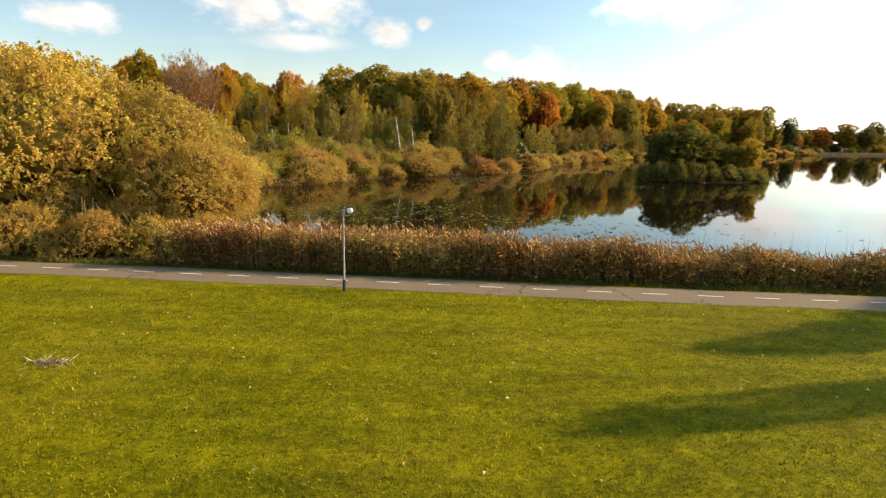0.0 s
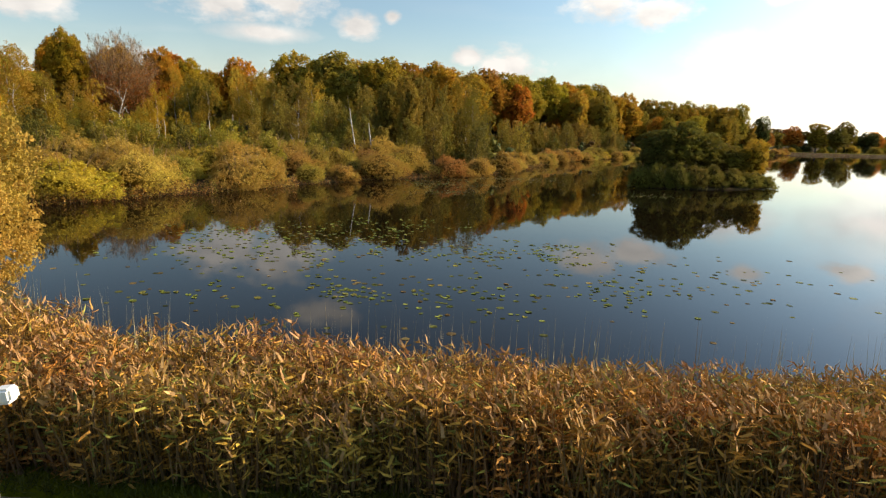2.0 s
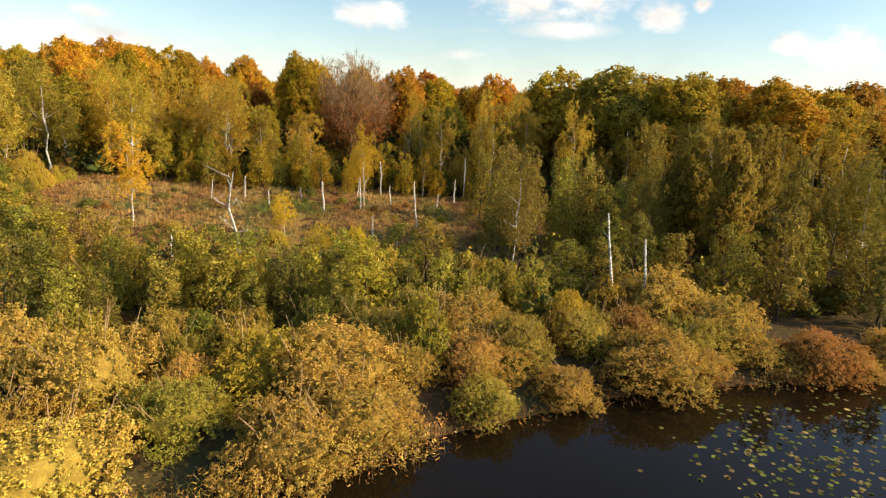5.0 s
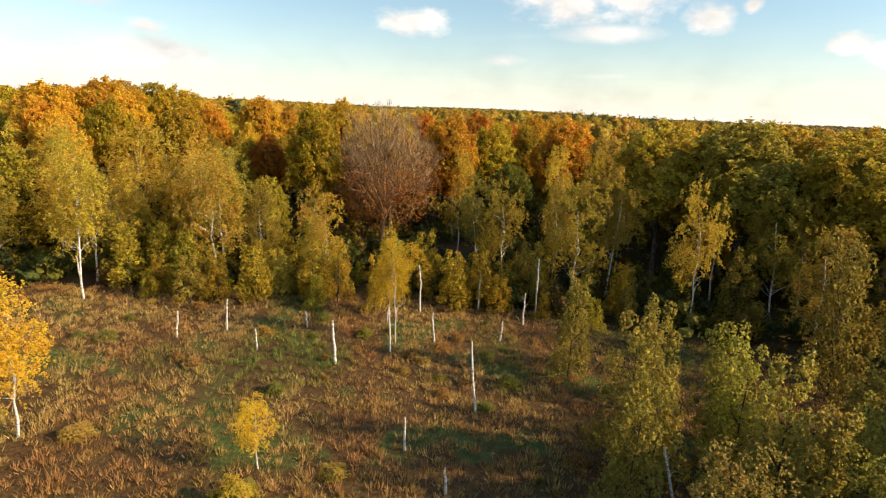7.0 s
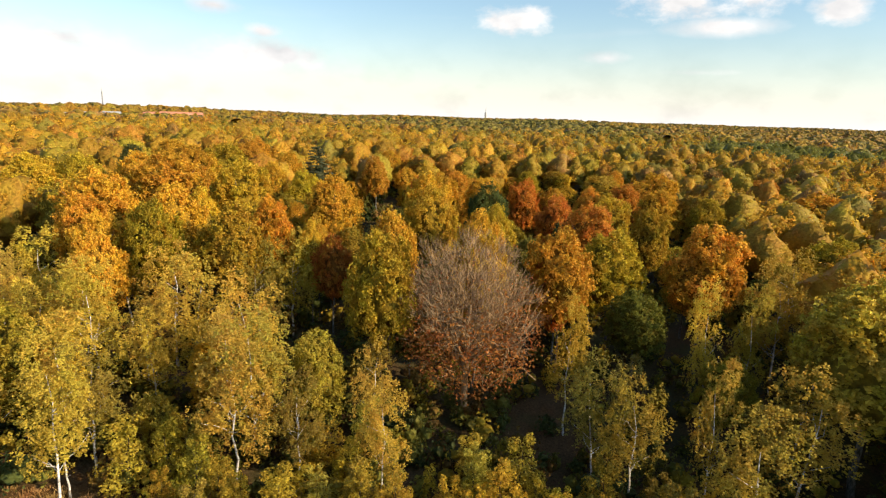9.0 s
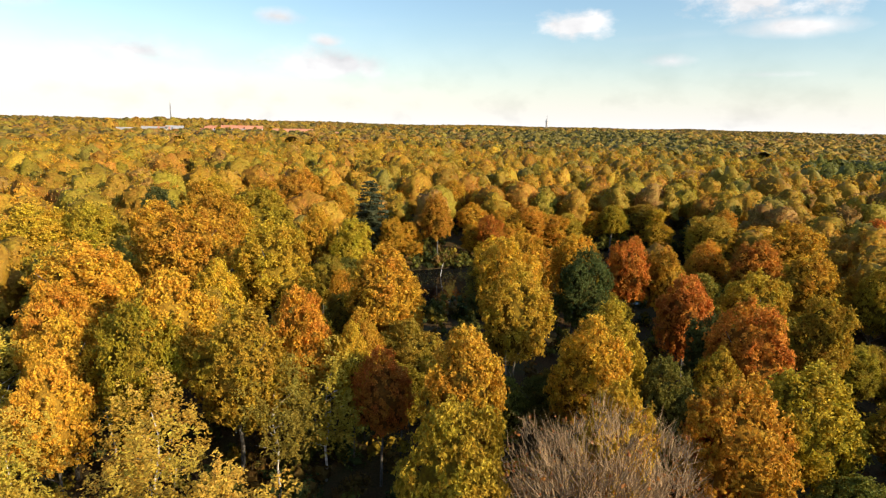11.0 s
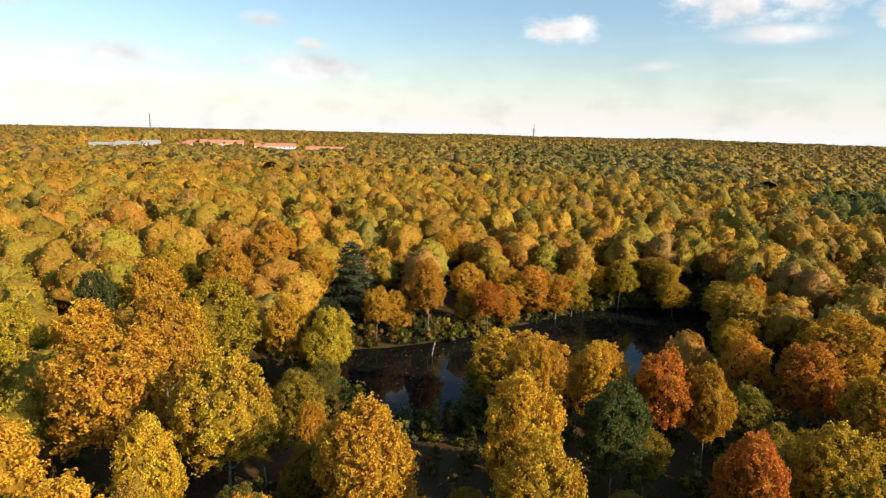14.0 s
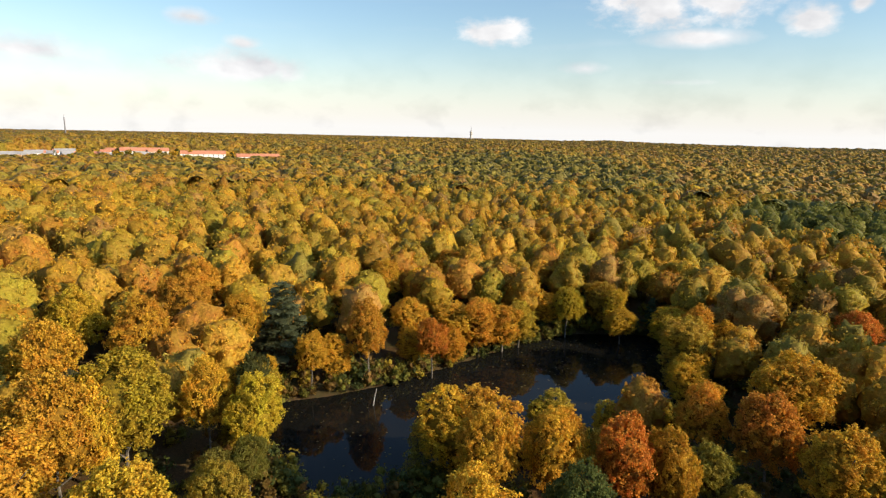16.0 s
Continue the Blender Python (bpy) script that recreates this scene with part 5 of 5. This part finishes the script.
scatter(BEECH, 260, (-215, -60, 262, 330), (13, 19), (0.24, 0.32), (OLIVE, GREEN, SAGE, (0.36, 0.25, 0.03)), 0.86, grove, 73, FOREST)
# the stand between clearing and lake, whose shade falls over the meadow
for k, (x, y, h, w) in enumerate(((2, 174, 20, 2.6), (11, 186, 20.5, 3.0), (-13, 176, 15, 3.6), (-17, 186, 16, 3.8), (-11, 190, 18, 3.8), (-13, 203, 21, 4), (-20, 208, 22, 4.2), (-6, 197, 21, 4), (-9, 182, 17, 3.4), (-15, 168, 13, 3.4), (-22, 172, 14, 3.6))):
    tree(BIRCH if k % 2 else ALDER, x, y, h, w, ((0.23, 0.175, 0.03), (0.28, 0.205, 0.035), (0.17, 0.14, 0.026))[k % 3], "trees of the lake swamp", "tall olive swamp tree between clearing and lake")
for x, y, h, w in ((-5, 170, 21, 3.4), (-3, 181, 22, 3.8), (-10, 176, 20, 3.4)):
    tree(EDGE, x, y, h, w, (0.27, 0.2, 0.032), "trees of the lake swamp", "dense olive swamp tree between clearing and lake")
scatter(ALDER, 420, (-100, -36, 104, 150), (7.2, 9.8), (0.3, 0.4), (SAGE, GREEN, (0.30, 0.27, 0.045), (0.38, 0.29, 0.04)), 0.4, lambda x, y: 6 < edge_distance(x, y, SHORE) and 0.5 < edge_distance(x, y, CLEARING) < 14, 80, "alders before the clearing", "young green alder in the thicket before the clearing")
row = random.Random(12)
for x, y, nx, ny in along(CLEARING[10:] + CLEARING[:1], 0, 5, 3.2):
    q = math.hypot(nx, ny)
    for off in (3.0, 7.0):
        px, py = x - nx / q * (off + row.uniform(-1, 1)), y - ny / q * (off + row.uniform(-1, 1))
        px, py = (px, py) if edge_distance(px, py, CLEARING) > 0 else (2 * x - px, 2 * y - py)
        tall = row.uniform(7.0, 9.0) if off > 6 and px < -34 else row.uniform(3.0, 4.4)
        if edge_distance(px, py, SHORE) > 4:
            tree(SHRUB, px, py, tall, tall * row.uniform(0.42, 0.55), (SAGE, (0.40, 0.30, 0.045), GREEN, (0.52, 0.37, 0.05))[row.randrange(4)], "bushes before the clearing", "tall bushy willow in the thicket before the clearing", 0.3)
scatter(SHRUB, 420, (-100, -14, 100, 160), (4.5, 7.0), (0.5, 0.62), (SAGE, GREEN, (0.38, 0.29, 0.045), (0.40, 0.27, 0.04)), 0.42, lambda x, y: 5 < edge_distance(x, y, SHORE) and 1.5 < edge_distance(x, y, CLEARING) < 24, 84, "bushes before the clearing", "tall bushy willow in the thicket before the clearing")

# trees beyond the right-hand shore, and two on the lawn's edge that cast the long shadows
for k in range(16):
    x = 190 + k * 19 + rng.uniform(-5, 5)
    y = 425 + k * 6 + rng.uniform(-6, 14)
    tree(EDGE, x, y + 18, rng.uniform(17, 26), rng.uniform(6.5, 9), (OLIVE, GREEN, (0.26, 0.2, 0.03), DARK, RUST)[k % 5], "trees across the lake", "park tree on the far lake shore", 0.6)
for k in range(34):
    x = 205 + k * 9.5 + rng.uniform(-3, 3)
    tree(EDGE, x, 476 + (x - 190) * 0.34 + rng.uniform(-6, 6), rng.uniform(11, 18), rng.uniform(5, 7.5), (OLIVE, GREEN, BROWN, (0.26, 0.2, 0.03))[k % 4], "trees across the lake", "park tree on the far lake shore")
for k in range(48):
    x = 160 + k * 8 + rng.uniform(-3, 3)
    h = rng.uniform(4.5, 7.5)
    tree(SHRUB, x, 432 + (x - 190) * 0.32 + rng.uniform(-4, 14), h, h * 0.8, (OLIVE, GREEN, SAGE, DARK)[k % 4], "hedge across the lake", "bush in the hedge on the far lake shore")
for x, y, h, w in ((48, 32.0, 22, 1.3), (50, 36.8, 20, 2.0), (56, 40.8, 22, 2.2), (62, 44.5, 24, 2.4)):
    tree(EDGE, x, y, h, w, OLIVE, "trees beside the lawn", "slim roadside tree casting long shadows on the lawn")



# ---- the wide forest as stuff ----
CELL = 12.5


def cell_hash(i, j, k):
    h = np.sin(i * 127.1 + j * 311.7 + k * 74.7) * 43758.5453
    return h - np.floor(h)


PALETTE = np.array((ORANGE, ORANGE, GOLD, (0.48, 0.28, 0.03), OLIVE, (0.44, 0.28, 0.03), (0.50, 0.24, 0.03), BROWN, (0.48, 0.27, 0.03), (0.42, 0.28, 0.03), SAGE, (0.52, 0.29, 0.03)))


def cell_colour(i, j, x, y):
    k = (cell_hash(i, j, 3.0) * len(PALETTE)).astype(int) % len(PALETTE)
    c = PALETTE[k] * (0.82 + 0.3 * cell_hash(i, j, 4.0))[:, None]
    far = np.hypot(x, y)
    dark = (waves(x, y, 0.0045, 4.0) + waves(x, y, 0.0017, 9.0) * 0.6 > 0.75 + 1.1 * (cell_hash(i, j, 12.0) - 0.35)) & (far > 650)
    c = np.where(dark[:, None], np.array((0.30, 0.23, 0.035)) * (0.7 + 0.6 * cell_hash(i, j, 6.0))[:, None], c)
    park = np.hypot((x + 135) / 70, (y - 650) / 70) < 1
    return np.where(park[:, None], np.array((0.2, 0.19, 0.035)) * (0.8 + 0.4 * cell_hash(i, j, 6.0))[:, None], c)


VILLAGE = [(-1010, 500, 90), (-975, 600, 80), (-930, 690, 110), (-905, 760, 80)]


def open_land(x, y):
    out = np.zeros(np.shape(x), bool)
    for a, b, w in VILLAGE:
        out |= np.hypot(np.asarray(x) - a, np.asarray(y) - b) < w * 0.7
    return out


def mid_forest():
    r = np.random.default_rng(81)
    eye = np.array((-95.0, 195.0))
    ii, jj = np.meshgrid(np.arange(-62, 30), np.arange(0, 72), indexing="ij")
    ii, jj = ii.ravel().astype(float), jj.ravel().astype(float)
    x = (ii + 0.15 + 0.7 * cell_hash(ii, jj, 1.0)) * CELL
    y = (jj + 0.15 + 0.7 * cell_hash(ii, jj, 2.0)) * CELL
    dx, dy = x - eye[0], y - eye[1]
    dist = np.hypot(dx, dy)
    yaw = np.degrees(np.arctan2(-dx, dy))
    keep = (dist < 560) & (((yaw > -30) & (yaw < 88)) | (dist < 150)) & (edge_distance(x, y, POND) > 5) & (edge_distance(x, y, SWAMP) > 4) & (edge_distance(x, y, SHORE) > 16) & (edge_distance(x, y, CLEARING) > 8)
    keep &= (y > 236 - 5.5 * np.maximum(0, x + 5)) | (x < -105)
    keep &= (x < -25) | (edge_distance(x, y, SHORE) > 48)
    keep &= ~((x > -215) & (x < -60) & (y > 195) & (y < 330))
    got = np.array(planted)
    for n in np.nonzero(keep)[0]:
        if ((got[:, 0] - x[n]) ** 2 + (got[:, 1] - y[n]) ** 2 < (got[:, 2] + 3.2) ** 2).any():
            keep[n] = False
    x, y, ii, jj, dist, yaw = x[keep], y[keep], ii[keep], jj[keep], dist[keep], yaw[keep]
    pond = edge_distance(x, y, POND)
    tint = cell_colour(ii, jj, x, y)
    z = ground_height(x, y)
    vs, fs, ts, sm, base = [], [], [], [], 0
    for n in range(len(x)):
        w = r.uniform(5.4, 8.4)
        h = 15.5 + w * r.uniform(1.45, 1.9) - (4 if pond[n] < 45 else 0)
        close = dist[n] < 300 and yaw[n] > -2
        beside = dist[n] < 130
        cl = dome_clumps(r, h, w, 4, 22 if close else 15, 0.32 if close else 0.38)
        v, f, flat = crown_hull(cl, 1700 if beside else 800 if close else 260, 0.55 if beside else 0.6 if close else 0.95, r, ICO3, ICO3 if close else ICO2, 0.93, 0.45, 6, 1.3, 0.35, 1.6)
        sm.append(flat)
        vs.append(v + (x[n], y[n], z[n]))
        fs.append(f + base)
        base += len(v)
        # inner hull verts get a darker tint, standing for shade among the leaves
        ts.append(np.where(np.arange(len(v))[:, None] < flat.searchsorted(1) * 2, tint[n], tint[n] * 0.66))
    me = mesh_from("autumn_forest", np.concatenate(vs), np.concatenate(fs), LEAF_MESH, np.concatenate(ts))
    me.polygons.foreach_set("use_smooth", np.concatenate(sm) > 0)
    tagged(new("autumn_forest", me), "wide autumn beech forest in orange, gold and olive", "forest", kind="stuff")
    return len(x), len(me.polygons)


def far_forest():
    """Crowns to the horizon as one lumpy sheet."""
    eye = np.array((-95.0, 195.0))
    ang = np.radians(np.linspace(-40, 92, 540))
    rad = [500.0]
    while rad[-1] < 4650:
        rad.append(rad[-1] + max(3.2, rad[-1] * 0.0062))
    rad = np.array(rad)
    A, R = np.meshgrid(ang, rad, indexing="ij")
    x, y = eye[0] - np.sin(A) * R, eye[1] + np.cos(A) * R
    x, y = x.ravel(), y.ravel()
    ci, cj = np.floor(x / CELL), np.floor(y / CELL)
    best = np.full(len(x), 1e9)
    bi, bj = ci.copy(), cj.copy()
    for di in (-1, 0, 1):
        for dj in (-1, 0, 1):
            i, j = ci + di, cj + dj
            px, py = (i + 0.15 + 0.7 * cell_hash(i, j, 1.0)) * CELL, (j + 0.15 + 0.7 * cell_hash(i, j, 2.0)) * CELL
            d = np.hypot(x - px, y - py)
            near = d < best
            best, bi, bj = np.where(near, d, best), np.where(near, i, bi), np.where(near, j, bj)
    tall = 21 + 6 * cell_hash(bi, bj, 5.0)
    young = np.clip((1.5 - np.hypot((x + 880) / 150, (y - 600) / 210)) * 2, 0, 1)
    tall = tall * (1 - young) + (7 + 4 * cell_hash(bi, bj, 5.0)) * young
    z = hills(x, y) + tall - 5.5 * np.clip(best / 8.0, 0, 1.2) ** 2 + 0.9 * cell_hash(np.round(x), np.round(y), 8.0)
    lake = edge_distance(x, y, SHORE)
    gone = open_land(x, y) | (lake < 40) | ((x > 150) & (y < 900))
    z = np.where(gone, hills(x, y) - 2, z)
    n, m = A.shape
    i, j = np.meshgrid(np.arange(n - 1), np.arange(m - 1), indexing="ij")
    p = (i * m + j).ravel()
    f = np.stack([p, p + m, p + m + 1, p + 1], -1)
    f = f[~gone[p] | ~gone[p + m + 1]]
    # tint halved to make up for shade the shallow lumps don't cast
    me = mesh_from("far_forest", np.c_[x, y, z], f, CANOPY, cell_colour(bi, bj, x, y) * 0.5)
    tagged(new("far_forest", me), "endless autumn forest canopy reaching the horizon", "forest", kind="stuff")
    return len(f)


mid_forest()
far_forest()


def undergrowth():
    """Saplings and brush under the trees of the forest edges."""
    r = np.random.default_rng(85)
    x, y = r.uniform(-290, 140, 26000), r.uniform(140, 470, 26000)
    pond, lake, clear = edge_distance(x, y, POND), edge_distance(x, y, SHORE), edge_distance(x, y, CLEARING)
    keep = (pond > 2.0) & (lake > 8) & (clear > 2)
    x, y, z = x[keep], y[keep], ground_height(x[keep], y[keep])
    pick = r.permutation(len(x))[:3600]
    rim = np.nonzero(pond[keep] < 9)[0]
    near = np.nonzero((x > -165) & (x < -55) & (y > 165) & (y < 232))[0][::4]
    pick = np.concatenate([pick, rim, near])
    vs, fs, ts, base = [], [], [], 0
    tones = np.array((GREEN, GREEN, OLIVE, (0.22, 0.13, 0.03), (0.10, 0.12, 0.03))) * 0.65
    for n in pick:
        h = r.uniform(2.0, 6.5)
        w = h * r.uniform(0.35, 0.6)
        cl = [(r.normal() * w * 0.4, r.normal() * w * 0.4, h * u, w * q, w * q, h * 0.27) for u, q in ((0.3, 0.8), (0.55, 0.7), (0.78, 0.5))]
        v, f = foliage(cl, 60, 0.5, r, 0.6)
        vs.append(v + (x[n], y[n], z[n]))
        fs.append(f + base)
        base += len(v)
        ts.append(np.repeat((tones[int(r.integers(5))] * r.uniform(0.7, 1.2))[None], len(v), 0))
    me = mesh_from("undergrowth", np.concatenate(vs), np.concatenate(fs), LEAF_MESH, np.concatenate(ts))
    tagged(new("undergrowth", me), "saplings and brush under the edge of the forest", "undergrowth", kind="stuff")


undergrowth()


# ---- dead wood in the clearing ----
def snag(x, y, height, lean, seed, label="weathered pale birch snag standing in the swamp clearing", rad=0.13):
    r = np.random.default_rng(seed)
    p = wander(r, (0, 0, -0.4), (lean[0], lean[1], height), 6, 0.05)
    paths = [(p, np.array((rad * 1.25, rad * 1.1, rad, rad * 0.95, rad * 0.85, rad * 0.6)))]
    if height > 5:
        for k in range(2):
            q = p[3 + k]
            a = r.uniform(0, 6.28)
            paths.append((wander(r, q, q + np.array((math.cos(a) * 0.6, math.sin(a) * 0.6, 0.5)), 3, 0.03), np.array((0.04, 0.03, 0.012))))
    v, f = tubes(paths, 7)
    ob = new("birch_snag", mesh_from("birch_snag", v, f, BIRCH_BARK, smooth=True))
    ob.location = (x, y, float(ground_height(x, y)))
    return tagged(ob, label, "dead tree", "snags in the clearing")


for k, (x, y, h) in enumerate(((-99.7, 172.2, 3.8), (-96.3, 178.1, 4.6), (-77, 179.7, 5.9), (-70.2, 193.8, 4.7), (-55.9, 179.5, 8.6), (-62.8, 200.8, 3.0), (-62.4, 208.8, 5.3), (-78.5, 203, 8.0), (-58.3, 168.4, 3.7), (-71.7, 139.7, 3.4), (-127.9, 174.8, 5.4),
                               (-73.5, 187.2, 6.3), (-88.1, 176.3, 3.0), (-88.2, 186.3, 2.5), (-71.4, 210.4, 6.2), (-62.5, 214.4, 9.9), (-51.3, 164.6, 2.7), (-32.9, 173.4, 5.9), (-14.3, 147, 11.6), (-11.4, 148.3, 9))):
    snag(x, y, h, (rng.normal() * 0.09 * h, rng.normal() * 0.05 * h), 200 + k, rad=0.2 if k == 2 else 0.13)


snag(-223, 322, 7.0, (1.3, 0.8), 260, "bare dead tree leaning over the forest pond", 0.13)


def leaning_birch():
    r = np.random.default_rng(9)
    main = [(0, 0, -0.5), (0.1, 0.1, 2.5), (0.9, -1.2, 6), (1.2, -2.6, 9.2), (2.4, -3.4, 11.2), (3.6, -4.0, 13.6)]
    paths = [(np.array(main), np.array((0.24, 0.21, 0.17, 0.13, 0.09, 0.03)))]
    for u, d, n in ((2, (-1.8, -0.6, 1.8), 4), (3, (1.6, 0.4, 1.5), 4), (3, (-1.4, -1.2, 1.2), 4), (4, (-0.9, 0.6, 1.9), 4), (1, (-3.2, -1.2, 2.2), 5), (2, (1.8, 1.0, 0.4), 4)):
        q = np.array(main[u], float)
        w = wander(r, q, q + np.array(d), n, 0.12)
        paths.append((w, np.linspace(0.08, 0.015, n)))
        for k in range(3):
            e = w[-1] * 0.6 + w[1] * 0.4
            paths.append((wander(r, e, e + r.normal(size=3) * 0.7, 3, 0.05), np.array((0.03, 0.02, 0.008))))
    v, f = tubes(paths, 7)
    ob = new("leaning_dead_birch", mesh_from("leaning_dead_birch", v, f, BIRCH_BARK, smooth=True))
    ob.location = (-57.6, 137.9, float(ground_height(-57.6, 137.9)))
    tagged(ob, "leaning dead white birch with bare forked limbs", "dead tree")


leaning_birch()


def meadow_tussocks():
    r = np.random.default_rng(91)
    m = 10500
    cx, cy = r.uniform(-135, -8, m), r.uniform(124, 218, m)
    ok = edge_distance(cx, cy, CLEARING) < 4
    cx, cy = cx[ok], cy[ok]
    m = len(cx)
    each = 22
    x, y = np.repeat(cx, each) + r.normal(size=m * each) * 0.26, np.repeat(cy, each) + r.normal(size=m * each) * 0.26
    n = len(x)
    tuft = np.repeat(r.uniform(0.35, 1.15, m), each)
    foot = np.c_[x, y, ground_height(x, y) - 0.05]
    lean = np.c_[x - np.repeat(cx, each), y - np.repeat(cy, each)] * 0.8
    tip = foot + np.c_[lean + r.normal(size=(n, 2)) * 0.1, r.uniform(0.6, 1.0, n) * tuft]
    side = unit(r.normal(size=(n, 3)) * (1, 1, 0.1)) * r.uniform(0.025, 0.06, (n, 1))
    v = np.stack([foot - side, foot + side, tip], 1).reshape(-1, 3)
    f = np.arange(3 * n).reshape(-1, 3)
    g = np.clip(waves(x, y, 0.075, 2.0) + waves(x, y, 0.19, 7.0) * 0.5 - 0.35, 0, 1)[:, None]
    w = np.clip(0.5 + 0.5 * waves(x, y, 0.16, 11.0), 0, 1)[:, None]
    c = np.array((0.36, 0.19, 0.065)) * (1 - w) + np.array((0.46, 0.30, 0.10)) * w
    c = (c * (1 - g) + np.array((0.17, 0.185, 0.04)) * g) * r.uniform(0.65, 1.3, (n, 1))
    tagged(new("meadow_tussocks", mesh_from("meadow_tussocks", v, f, LEAF_MESH, np.repeat(c, 3, 0))), "rust-brown heather and straw tussocks in a swamp clearing", "grass", kind="stuff")


meadow_tussocks()


def shore_reeds():
    r = np.random.default_rng(95)
    pts = []
    for x, y, nx, ny in along(SHORE, 8, 19, 0.05):
        if x < -22 or math.sin(x * 0.45) + math.sin(y * 0.23) > 0.9:
            out = (1.3 if x < -20 else 0.0) / math.hypot(nx, ny)
            pts.append((x - nx * out + r.normal() * 0.8, y - ny * out + r.normal() * 0.8))
    xy = np.array(pts)
    low = np.array([(x + r.normal() * 0.7, y + r.normal() * 0.7) for x, y, nx, ny in along(SHORE, 8, 20, 0.09)])
    bank = np.array([(x + r.normal() * 1.5, y + r.normal() * 1.5) for x, y, nx, ny in along(SHORE, 20, 23, 0.12)])
    reed_bed("bank_sedge", bank, 2.6, "dark sedge on the far bank of the lake", 98, (0.45, 0.45, 0.5))
    reed_bed("shore_sedge", low, 1.1, "low brown sedge along the far lake shore", 97, (0.75, 0.8, 0.8))
    reed_bed("shore_reeds", xy, 2.1, "straw-coloured reeds along the far lake shore", 96, (1.2, 1.2, 1.15))


shore_reeds()


# ---- far masts and houses ----
def build_mast():
    top = new("radio_mast")
    top.location = (-1684, 781, float(hills(-1684, 781)))
    tagged(top, "tall thin steel mast above the far forest", "mast")
    v, f = tubes([(np.array(((0, 0, 0), (0, 0, 30), (0, 0, 62.0))), np.array((1.6, 1.5, 1.1)))], 8)
    part("shaft", mesh_from("shaft", v, f, STEEL), top)
    v, f = tubes([(np.array(((0, 0, 62.0), (0, 0, 70.0))), np.array((0.5, 0.2)))], 6)
    part("antenna", mesh_from("antenna", v, f, STEEL), top)


def build_tower():
    top = new("transmission_tower")
    top.location = (-1484, 2151, float(hills(-1484, 2151)))
    tagged(top, "concrete transmission tower on the horizon", "tower")
    part("shaft", bm_mesh("shaft", lathe([(0, 6), (30, 4.2), (62, 3.4), (64, 3.0)]), CONCRETE), top)
    for z in (48, 55):
        part("platform", bm_mesh("platform", lathe([(z, 3.2), (z + 0.4, 6.2), (z + 2.6, 6.2), (z + 3.0, 3.2)]), CONCRETE), top)
    v, f = tubes([(np.array(((0, 0, 64.0), (0, 0, 80.0))), np.array((1.0, 0.4)))], 6)
    part("antenna", mesh_from("antenna", v, f, STEEL), top)


build_mast()
build_tower()


def house(x, y, length, depth, storeys, turn, wall_m, roof_m, label, bays):
    top = new("house")
    z = float(hills(x, y))
    top.matrix_basis = pose(x, y, z, 0, 0, turn)
    tagged(top, label, "house", "houses of the village")
    h = storeys * 2.9 + 0.6
    bm = bmesh.new()
    bmesh.ops.create_cube(bm, size=1)
    for v in bm.verts:
        v.co = (v.co.x * length, v.co.y * depth, (v.co.z + 0.5) * h)
    part("wall", bm_mesh("wall", bm, wall_m), top)
    bm = bmesh.new()
    l, d, rise = length / 2 + 0.5, depth / 2 + 0.6, depth * 0.36
    vs = [bm.verts.new(c) for c in ((-l, -d, h - 0.2), (l, -d, h - 0.2), (l, d, h - 0.2), (-l, d, h - 0.2), (-l, 0, h + rise), (l, 0, h + rise))]
    for q in ((0, 1, 5, 4), (2, 3, 4, 5), (0, 4, 3), (1, 2, 5), (3, 2, 1, 0)):
        bm.faces.new([vs[i] for i in q])
    part("roof", bm_mesh("roof", bm, roof_m), top)
    bm = bmesh.new()
    bmesh.ops.create_cube(bm, size=1)
    for v in bm.verts:
        v.co = (v.co.x * 1.6, v.co.y * 0.12, v.co.z * 1.5)
    pane = bm_mesh("window", bm, WINDOW_DARK)
    for s in range(storeys):
        for b in range(bays):
            w = part("window", pane, top)
            w.location = ((b + 0.5) / bays * length - length / 2, -depth / 2 - 0.03, 1.9 + s * 2.9)
    return top


def village():
    r = np.random.default_rng(17)
    for k in range(3):
        t = (k - 1) * 78
        house(-935 + t * 0.5, 690 + t * 0.86, 62, 13, 2, 60, WALL_WHITE, ROOF_RED, "long pale apartment block with a red tile roof", 9)
    for k in range(3):
        house(-1030 + k * 9, 470 + k * 32, 24, 11, 2, 75, WALL_WHITE, ROOF_GREY, "white rendered block in the far village", 5)
    for k in range(40):
        x, y = -960 + r.uniform(-60, 70), 600 + r.uniform(-150, 170)
        h = r.uniform(7, 13)
        EDGE.plant(x, y, float(hills(x, y)), h, h * r.uniform(0.3, 0.42), (OLIVE, GREEN, GOLD, DARK)[k % 4], "trees of the village", "bushy garden tree among the village houses")
    for k in range(22):
        x, y = -985 + r.uniform(-40, 45), 575 + r.uniform(-110, 60)
        house(x, y, r.uniform(11, 17), 9, 1 + int(r.integers(2)), r.uniform(40, 110), (WALL_WHITE, WALL_BRICK)[int(r.integers(2))], (ROOF_RED, ROOF_GREY)[int(r.integers(2))], "small house among the trees of the village", 4)


village()
